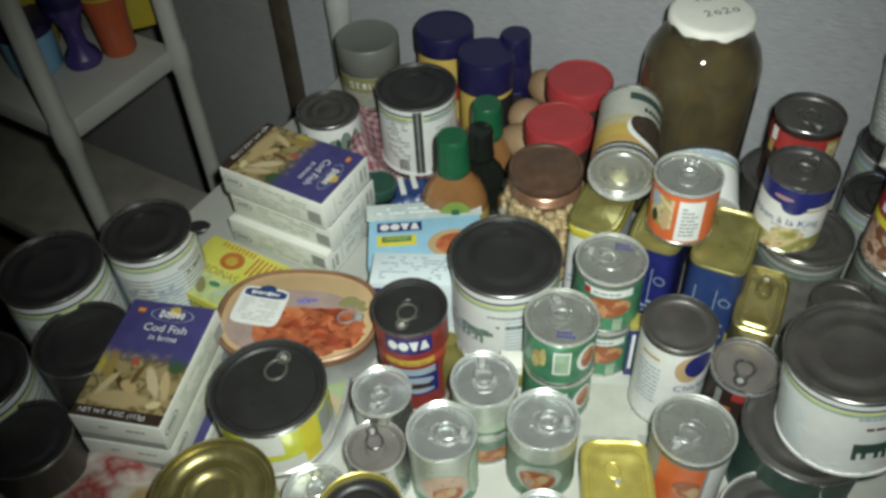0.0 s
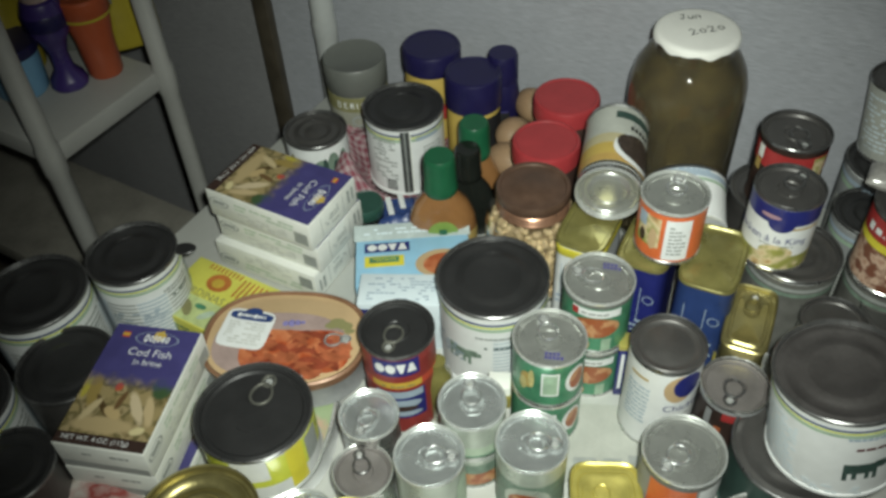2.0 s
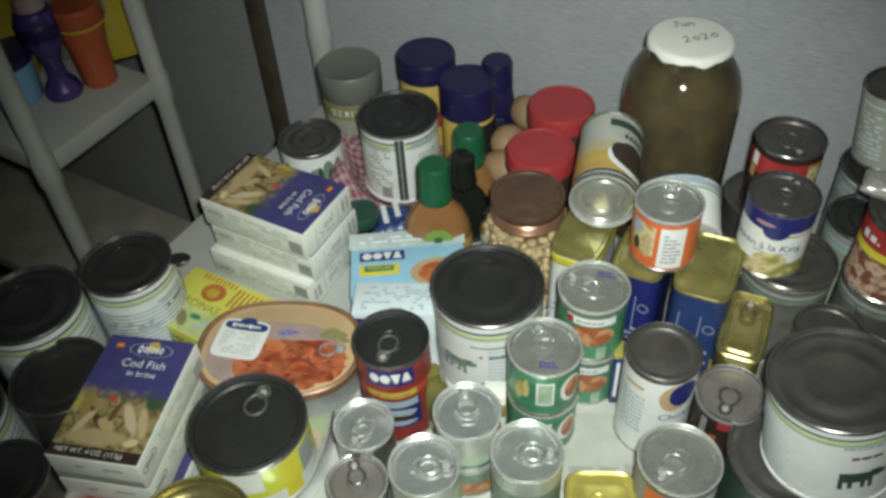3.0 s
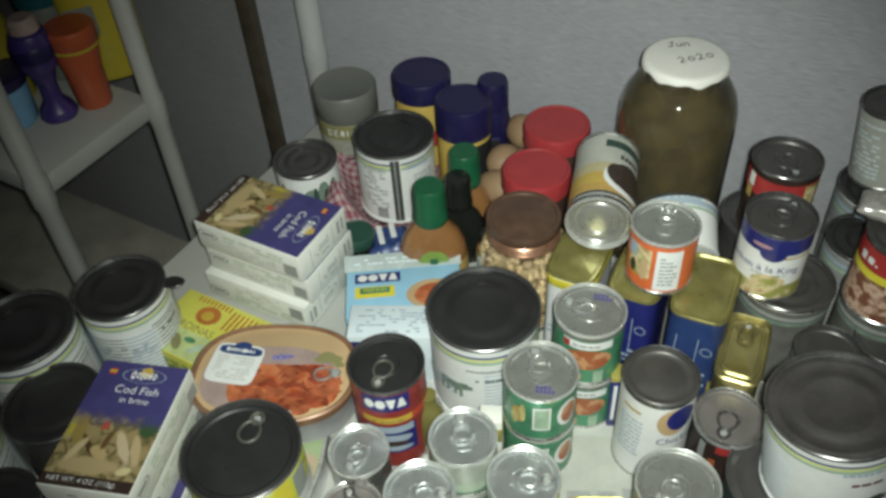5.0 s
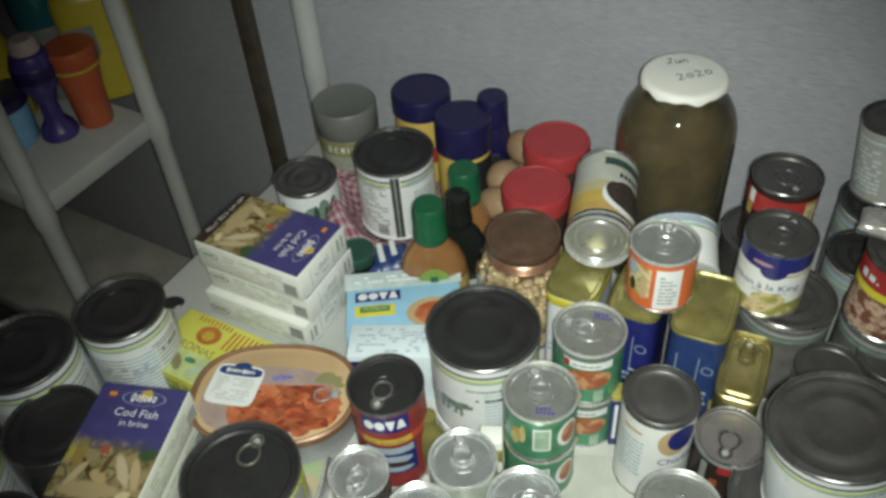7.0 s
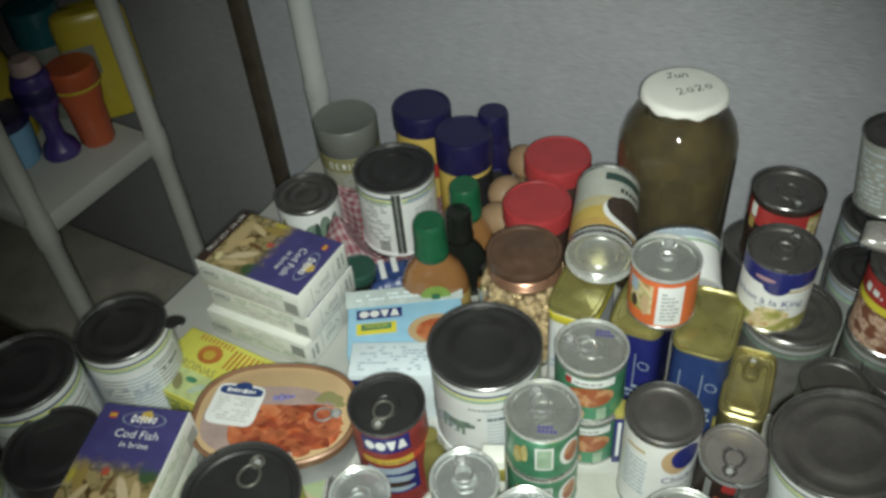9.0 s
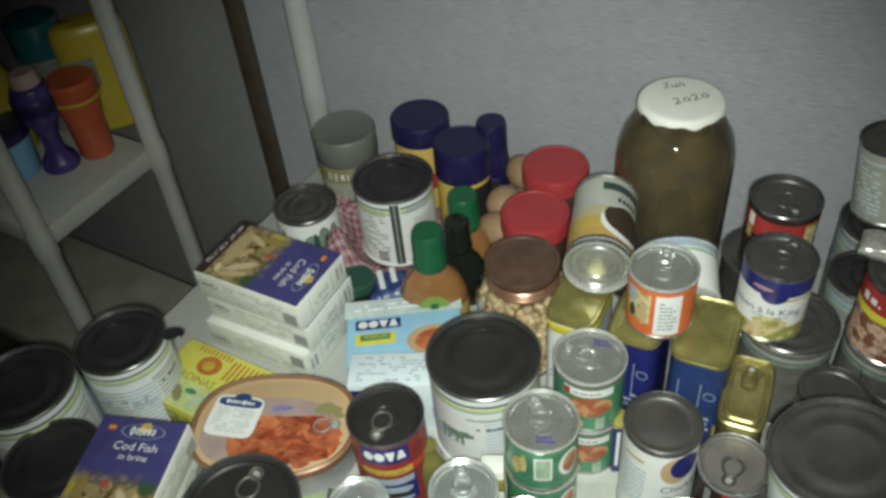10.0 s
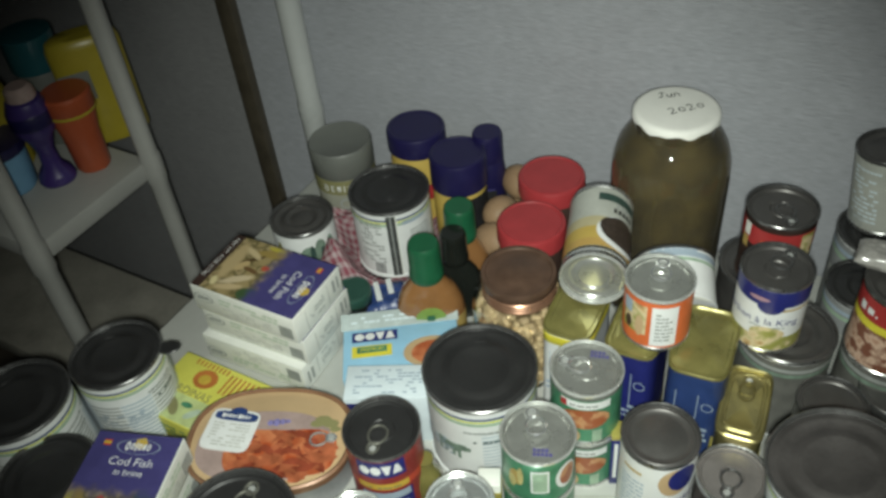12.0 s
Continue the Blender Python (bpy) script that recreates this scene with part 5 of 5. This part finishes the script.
def lidded_jar(name, label, x, y, r, z1, lid_h, lid_mat, body_mat, band=None, group="", tilt=None):
    """A jar with a ribbed screw lid."""
    ob = thing(name, label, "jar", tilt or facing(x, y, 0), group)
    h = z1 - lid_h
    part("body", lathe([(0, 0.001), (r * 0.86, 0.001), (r * 0.92, 0.003), (r * 0.96, 0.01), (r * 0.96, h * 0.86), (r * 0.90, h * 0.95), (r * 0.86, h)], 48), body_mat, ob)
    lid = bmesh.new()
    me = bpy.data.meshes.new("tmp")
    b2 = lathe([(r * 0.97, h - 0.001), (r, h), (r, z1 - 0.003), (r * 0.97, z1 - 0.0008), (r * 0.90, z1), (r * 0.86, z1 - 0.0012), (0, z1 - 0.0012)], 72)
    for v in b2.verts:
        q = math.hypot(v.co.x, v.co.y)
        if q > r * 0.985:
            f = 1 + 0.006 * math.cos(36 * math.atan2(v.co.y, v.co.x))
            v.co.x, v.co.y = v.co.x * f, v.co.y * f
    b2.to_mesh(me)
    b2.free()
    lid.from_mesh(me)
    bpy.data.meshes.remove(me)
    part("lid", lid, lid_mat, ob)
    if band:
        part("label", lathe([(r * 0.965, h * band[0]), (r * 0.972, h * band[0] + 0.0005), (r * 0.972, h * band[1] - 0.0005), (r * 0.965, h * band[1])], 48), band[2], ob)
    return ob


lidded_jar("red_lid_jar", "brown spread jar with a red plastic lid", 0.1155, 0.7527, 0.0355, 0.13, 0.02, REDLID, BROWNINK, group="red-lidded jars")
lidded_jar("red_lid_jar", "brown spread jar with a red plastic lid in front of another", 0.0873, 0.6816, 0.0348, 0.128, 0.02, REDLID, BROWNINK, group="red-lidded jars")
lidded_jar("mayonnaise_jar", "yellow-labelled jar with a dark blue lid", -0.0303, 0.8715, 0.0347, 0.126, 0.026, NAVY, MUSTARD, (0.40, 0.62, RED), group="blue-lidded jars")
mayo = lidded_jar("mayonnaise_jar", "yellow jar with a dark blue lid leaning on its neighbours", 0.0169, 0.8125, 0.0323, 0.126, 0.040, NAVY, MUSTARD, group="blue-lidded jars")
part("label", sleeve(0.0323 * 0.975, 0.006, 0.080, -26, 88), BLACK, mayo)
navy = bottle("navy_bottle", "dark navy bottle with a small barcode sticker", 0.0520, 0.8395, 0, [(0, 0), (0.018, 0), (0.0195, 0.003), (0.0195, 0.078), (0.0182, 0.090), (0.0165, 0.097)], NAVY,
              [("cap", [(0.0172, 0.096), (0.0180, 0.097), (0.0176, 0.127), (0.0160, 0.1315), (0, 0.132)], NAVY), ("label", [(0.0197, 0.016), (0.0199, 0.017), (0.0199, 0.060), (0.0197, 0.061)], BLACK), ("label_edge", [(0.0198, 0.061), (0.0198, 0.063)], VIOLET)])
part("label_print", sleeve(0.0203, 0.018, 0.030, -20, 70), GREEN, navy)
part("sticker", wrap(bars([(0, 0, 0.006, 0.007)]), 0.0203, 22, 0.040), WHITE, navy, smooth=False)
lidded_jar("green_lid_jar", "small dark jar with a green lid", -0.1048, 0.6846, 0.0202, 0.05, 0.012, DARKCAP, BLACKBOTTLE)
# chickpeas in a glass jar
jx, jy, jr = 0.0686, 0.6102, 0.0361
pea_jar = thing("chickpea_jar", "glass jar of dried chickpeas with a brown lid", "jar", facing(jx, jy, 0))
part("glass", lathe([(0, 0.003), (jr * 0.9, 0.003), (jr * 0.97, 0.0), (jr * 1.27, 0.010), (jr * 1.27, 0.088), (jr * 1.20, 0.099), (jr * 0.92, 0.104), (jr * 0.92, 0.118),
                     (jr * 0.88, 0.118), (jr * 0.88, 0.104), (jr * 1.18, 0.098), (jr * 1.25, 0.087), (jr * 1.25, 0.011), (jr * 0.9, 0.006), (0, 0.006)], 56), THINGLASS, pea_jar).visible_shadow = False
part("lid", lathe([(jr * 0.98, 0.1195), (jr, 0.121), (jr, 0.127), (jr * 0.97, 0.130), (jr * 0.88, 0.130), (jr * 0.85, 0.128), (jr * 0.5, 0.128), (jr * 0.47, 0.1286), (0, 0.1286)], 56), BROWNLID, pea_jar)
part("lid_thread", lathe([(jr * 0.95, 0.106), (jr * 0.99, 0.1065), (jr * 0.99, 0.1085), (jr * 0.955, 0.1095), (jr * 0.99, 0.1105), (jr * 0.99, 0.1125), (jr * 0.955, 0.1135), (jr * 0.99, 0.1145), (jr * 0.99, 0.1165), (jr * 0.955, 0.1178), (jr * 0.975, 0.1195)], 56), COPPER, pea_jar, "coppery threaded lid skirt")
rnd = random.Random(5)
ball = bmesh.new()
bmesh.ops.create_icosphere(ball, subdivisions=2, radius=1.0)
ball_v = np.array([v.co[:] for v in ball.verts])
ball_f = np.array([[v.index for v in f.verts] for f in ball.faces])
ball.free()
pea_v, pea_f = [], []
for k in range(950):
    a, z = rnd.uniform(0, math.tau), rnd.uniform(0.011, 0.1)
    lim = jr * 1.24 if z < 0.088 else jr * 1.14
    q = lim - 0.0046 - abs(rnd.gauss(0, 0.003))
    turn = np.array(Euler((rnd.random() * 3, rnd.random() * 3, 0)).to_matrix())
    pea_f.append(ball_f + len(ball_v) * k)
    pea_v.append((ball_v * np.array((1, 0.9, 0.85)) * rnd.uniform(0.0040, 0.0051)) @ turn.T + np.array((q * math.cos(a), q * math.sin(a), z)))
pea_me = bpy.data.meshes.new("chickpeas")
pea_me.from_pydata(np.concatenate(pea_v).tolist(), [], np.concatenate(pea_f).tolist())
peas = bmesh.new()
peas.from_mesh(pea_me)
bpy.data.meshes.remove(pea_me)
# added filler behind the peas, coloured as the shade in their gaps
part("pea_gap_filler", lathe([(0, 0.008), (jr * 1.05, 0.008), (jr * 1.05, 0.086), (jr * 0.95, 0.096), (0, 0.097)], 40), BEANSHADE, pea_jar)
part("chickpeas", peas, BEAN, pea_jar, "dried chickpeas", kind="stuff")

# sauce bottles
def sauce(name, label, px, py, z1, r, cap_mat, body_mat, label_mat=None, cap_r=0.0165, deep=0.6):
    k = z1 / 0.15
    ob = thing(name, label, "bottle", facing(px, py, 0))
    part("body", lathe([(0, 0.001), (r * 0.94, 0.001), (r, 0.005), (r, 0.05 * k), (r * 0.93, 0.066 * k), (r * 0.74, 0.084 * k), (cap_r * 0.94, 0.100 * k), (cap_r * 0.85, 0.106 * k)], 48, 1.0, deep, 2.3), body_mat, ob)
    cap = lathe([(cap_r, 0.100 * k), (cap_r * 1.05, 0.102 * k), (cap_r * 1.05, 0.110 * k), (cap_r, 0.112 * k), (cap_r * 0.98, 0.142 * k), (cap_r * 0.93, 0.148 * k), (cap_r * 0.86, 0.15 * k), (0, 0.1495 * k)], 60)
    for v in cap.verts:
        q = math.hypot(v.co.x, v.co.y)
        if q > cap_r * 0.97:
            f = 1 + 0.012 * math.cos(30 * math.atan2(v.co.y, v.co.x))
            v.co.x, v.co.y = v.co.x * f, v.co.y * f
    part("cap", cap, cap_mat, ob)
    if label_mat:
        part("label", lathe([(r * 1.005, 0.012 * k), (r * 1.01, 0.014 * k), (r * 1.01, 0.046 * k), (r * 1.005, 0.048 * k)], 48, 1.0, deep, 2.3), label_mat, ob)
        badge = Matrix.Translation((0, -r * deep - 0.0006, 0.054 * k)) @ pose(0, 0, 0, 78)
        part("emblem", moved(lathe([(0.0145, 0), (0, 0.0022)], 24, 1.1, 1.0), badge), LEAFGREEN, ob)
        part("emblem_print", moved(bars([(0, 0.002, 0.008, 0.010)]), badge @ pose(0, 0, 0.003)), CAPGREEN, ob, smooth=False)
    return ob


LEAFGREEN = mat("yellow_green_label", (0.17, 0.27, 0.06), 0.35, 0, 0.2, 90)
sauce("dressing_bottle", "orange salad dressing bottle with a green cap", -0.0211, 0.6543, 0.135, 0.036, CAPGREEN, DRESSING, AMBERLINE)
sauce("dressing_bottle", "orange salad dressing bottle with a green cap behind another", 0.0151, 0.7180, 0.126, 0.030, CAPGREEN, DRESSING)
sauce("sauce_bottle", "black glossy sauce bottle between the dressings", 0.0075, 0.6910, 0.114, 0.029, BLACKBOTTLE, BLACKBOTTLE, cap_r=0.0140, deep=0.5)

bottle("spice_bottle", "small clear glass bottle of amber oil between the cans", -0.0259, 0.4477, 0, [(0, 0.001), (0.0125, 0.001), (0.0135, 0.003), (0.0135, 0.05), (0.011, 0.060), (0.0075, 0.066), (0.0075, 0.075), (0, 0.0755)], OIL)

# a pot with a translucent lid by the pipe
pot = thing("plastic_pot", "translucent plastic pot with an olive label", "pot", facing(-0.1255, 0.8937, 0))
part("pot", lathe([(0, 0.001), (0.033, 0.001), (0.035, 0.004), (0.0365, 0.062), (0.037, 0.066)], 48), FROST, pot)
part("lid", lathe([(0.037, 0.064), (0.0385, 0.066), (0.0390, 0.098), (0.037, 0.101), (0.035, 0.0998), (0, 0.0992)], 48), FROST, pot)
part("label", lathe([(0.0362, 0.020), (0.0368, 0.0205), (0.0374, 0.044), (0.0372, 0.0445)], 48), PALELABEL, pot)
part("label_band", lathe([(0.0374, 0.0430), (0.0379, 0.0435), (0.0382, 0.0635), (0.0378, 0.064)], 48), OLIVE, pot)
stems = [(-0.0190, 0, 0.0012, 0.009), (-0.0150, 0, 0.0012, 0.009), (-0.0170, 0.004, 0.003, 0.001), (-0.0170, -0.004, 0.003, 0.001), (-0.0095, 0, 0.0012, 0.009), (-0.0075, 0.004, 0.004, 0.001), (-0.0075, 0, 0.0032, 0.001), (-0.0075, -0.004, 0.004, 0.001),
         (-0.0015, 0, 0.0012, 0.009), (0.0000, 0.001, 0.0016, 0.004), (0.0015, 0, 0.0012, 0.009), (0.0065, 0, 0.0012, 0.009), (0.0115, -0.001, 0.0013, 0.007), (0.0140, -0.001, 0.0013, 0.007), (0.0128, 0.003, 0.002, 0.002), (0.0128, -0.001, 0.003, 0.001)]
part("lettering_print", wrap(bars(stems), 0.0386, -15, 0.0535), WHITE, pot, smooth=False)
part("emblem", oval_patch(0.0380, -6, 0.030, 13, 0.008), GREYPRINT, pot)
part("emblem", oval_patch(0.0382, -6, 0.030, 9, 0.0055), PALELABEL, pot)

# a can lying on its side on the gold-topped tins
PALEYELLOW = mat("pale_yellow_print", (0.46, 0.41, 0.25), 0.4, 0, 0.1, 60)
AMBER = mat("amber_print", (0.46, 0.30, 0.09), 0.4, 0, 0.15, 60)
BEANDARK = mat("black_bean_print", (0.045, 0.032, 0.026), 0.4, 0, 0.6, 260)
# label white is greyed to tone down light on the upturned side
can("bean_can", "white-label black bean can lying on gold-topped tins", 0, 0, 0.0301, 0, 0.099, lid=LIDTIN, rim=RIM, body=STEEL, beads=3, sunk=0.006, bead=0.0012,
    sleeves=((0.05, 0.86, DIMPAPER), (0.46, 0.86, PALEYELLOW), (0.60, 0.86, MUSTARD), (0.76, 0.86, AMBER), (0.90, 0.925, RIM)),
    ovals=((-44, 0.64, 46, 0.215, WHITE), (-48, 0.61, 43, 0.185, BEANDARK), (-20, 0.58, 17, 0.11, BEANDARK)),
    patches=((-75, 4, 0.13, 0.235, DARKGREEN),), prints=(([(-0.009 + 0.0045 * k, 0, 0.0032, 0.006) for k in range(5)], -44, 0.355, BLACK), ([(-0.003 + 0.005 * k, 0, 0.003, 0.005) for k in range(3)], -44, 0.285, GREYPRINT)),
    m=Matrix.Translation((0.1530, 0.6610, 0.1548)) @ pose(0, 0, 0, 90, 0, -13) @ pose(0, 0, 0, 0, 0, 180))

# eggs heaped between bottles and red lids
def egg(x, y, z, rx, rz):
    bm = lathe([(0.0225 * math.sin(math.pi * k / 14) * (1 - 0.1 * math.cos(math.pi * k / 14)), -0.029 * math.cos(math.pi * k / 14)) for k in range(15)], 24)
    ob = part("egg", bm, EGG)
    ob.matrix_world = pose(x, y, z, rx, 0, rz) @ Matrix.Diagonal((0.88, 0.88, 0.88, 1))
    return tagged(ob, "brown egg in a small heap", "egg", "heap of eggs")


for e in ((0.086, 0.828, 0.066, 80, 20), (0.062, 0.778, 0.062, 70, -30), (0.052, 0.735, 0.060, 85, 50), (0.074, 0.803, 0.0226, 90, 10), (0.056, 0.750, 0.0226, 90, 70), (0.095, 0.845, 0.0226, 90, 0)):
    egg(*e)

# checked cloth
cloth = bmesh.new()
uv = cloth.loops.layers.uv.new("UVMap")
N = 46
grid = [[None] * N for _ in range(N)]
for i in range(N):
    for j in range(N):
        u, v = i / (N - 1), j / (N - 1)
        x, y = -0.20 + 0.23 * u, 0.705 + 0.185 * v
        d = math.hypot(x + 0.063, y - 0.792)
        lift = max(0.0, min(1.0, (d - 0.050) / 0.03))
        edge = min(u, v, 1 - u, 1 - v)
        bunch = 0.042 * math.exp(-((x + 0.124) / 0.022) ** 2 - ((y - 0.795) / 0.040) ** 2) + 0.050 * math.exp(-((x - 0.002) / 0.020) ** 2 - ((y - 0.815) / 0.035) ** 2) + 0.040 * math.exp(-((x + 0.118) / 0.026) ** 2 - ((y - 0.742) / 0.024) ** 2)
        z = 0.0012 + lift * min(1, edge * 9) * bunch * (1 + 0.3 * noise.noise((x * 70, y * 70, 4))) + lift * min(1, edge * 9) * (0.016 + 0.020 * noise.noise((x * 22, y * 22, 0.3)) + 0.008 * noise.noise((x * 60, y * 60, 1.7)))
        grid[i][j] = cloth.verts.new((x + 0.006 * noise.noise((y * 25, 2, 0)), y + 0.006 * noise.noise((x * 25, 5, 0)), max(0.0012, z)))
run_u = [[0.0] * N for _ in range(N)]
run_v = [[0.0] * N for _ in range(N)]
for i in range(N):
    for j in range(N):
        if i:
            run_u[i][j] = run_u[i - 1][j] + 0.75 * (grid[i][j].co - grid[i - 1][j].co).length + 0.0012
        if j:
            run_v[i][j] = run_v[i][j - 1] + 0.75 * (grid[i][j].co - grid[i][j - 1].co).length + 0.0010
for k in range(6):
    for run in (run_u, run_v):
        for i in range(1, N - 1):
            for j in range(1, N - 1):
                run[i][j] = (run[i][j] * 2 + run[i + 1][j] + run[i - 1][j] + run[i][j + 1] + run[i][j - 1]) / 6
for i in range(N - 1):
    for j in range(N - 1):
        f = cloth.faces.new((grid[i][j], grid[i + 1][j], grid[i + 1][j + 1], grid[i][j + 1]))
        for lp, (a, b) in zip(f.loops, ((i, j), (i + 1, j), (i + 1, j + 1), (i, j + 1))):
            lp[uv].uv = (run_u[a][b], run_v[a][b])
bmesh.ops.solidify(cloth, geom=cloth.faces[:], thickness=-0.0009)
tagged(part("checked_cloth", cloth, CHECK), "crumpled pink and white gingham cloth under a can", "cloth")


def pouch(name, label, x, y, z, w, d, h, turn, material, seed, prints):
    """A soft filled bag with a crinkled surface and flat sealed ends."""
    ob = thing(name, label, "bag", pose(x, y, z, 0, 0, turn))
    bm = bmesh.new()
    n1, n2 = 26, 18
    for side in (1, -1):
        g = []
        for i in range(n1):
            row = []
            for j in range(n2):
                u, v = i / (n1 - 1) * 2 - 1, j / (n2 - 1) * 2 - 1
                puff = max(0, (1 - u ** 4)) * max(0, (1 - v ** 4))
                zz = h / 2 + side * h / 2 * puff ** 0.6 * (1 + 0.25 * noise.noise((u * 3 + seed, v * 3, side)) + 0.14 * noise.noise((u * 9, v * 9 + seed, side)))
                row.append(bm.verts.new((u * w / 2, v * d / 2, max(0, zz))))
            g.append(row)
        for i in range(n1 - 1):
            for j in range(n2 - 1):
                q = (g[i][j], g[i + 1][j], g[i + 1][j + 1], g[i][j + 1])
                bm.faces.new(q if side > 0 else q[::-1])
    bmesh.ops.remove_doubles(bm, verts=bm.verts, dist=0.0002)
    part("film", bm, material, ob)
    for pname, spots, m2 in prints:
        part(pname, moved(bars(spots), Matrix.Translation((0, 0, h * 1.12))), m2, ob, smooth=False)
    return ob


pouch("blue_bag", "small crinkled blue and white bag", -0.0714, 0.6907, 0, 0.06, 0.05, 0.035, 12, BLUE, 3, (("print", [(-0.008, 0.0, 0.006, 0.03), (0.006, 0.004, 0.006, 0.024)], WHITE),))
pouch("food_pouch", "crinkled red and clear food packet", -0.3298, 0.3325, 0, 0.13, 0.085, 0.045, 14, PACKET, 7, ())

pouch("film_wrap", "crumpled clear plastic film lying on a bean can", 0.3580, 0.5290, 0.1846, 0.042, 0.030, 0.016, -30, CRINKLE, 11, ())

# a narrow carton squeezed between the cans
slim = thing("small_carton", "small white carton with a gold band between cans", "food box", pose(0.028, 0.430, 0.0003, 0, 0, -5))
part("carton", block(-0.010, 0.009, -0.009, 0.009, 0, 0.068, 0.001), CARTON, slim)
part("gold_band", block(-0.0103, 0.0093, -0.0094, 0.0093, 0.040, 0.058, 0.0005), GOLD, slim)

# a printed sheet on the bare patch of table
sheet = thing("printed_sheet", "white printed paper sheet lying on the table", "paper", pose(0.122, 0.418, 0.0004, 0, 0, -4))
part("paper", block(-0.045, 0.04, -0.05, 0.03, 0, 0.0006, 0), DIMPAPER, sheet, smooth=False)
part("print", moved(bars([(-0.02, -0.035, 0.02, 0.018), (0.004, -0.035, 0.016, 0.018), (0.024, -0.033, 0.012, 0.02)]), Matrix.Translation((0, 0, 0.0009))), GREYPRINT, sheet, smooth=False)
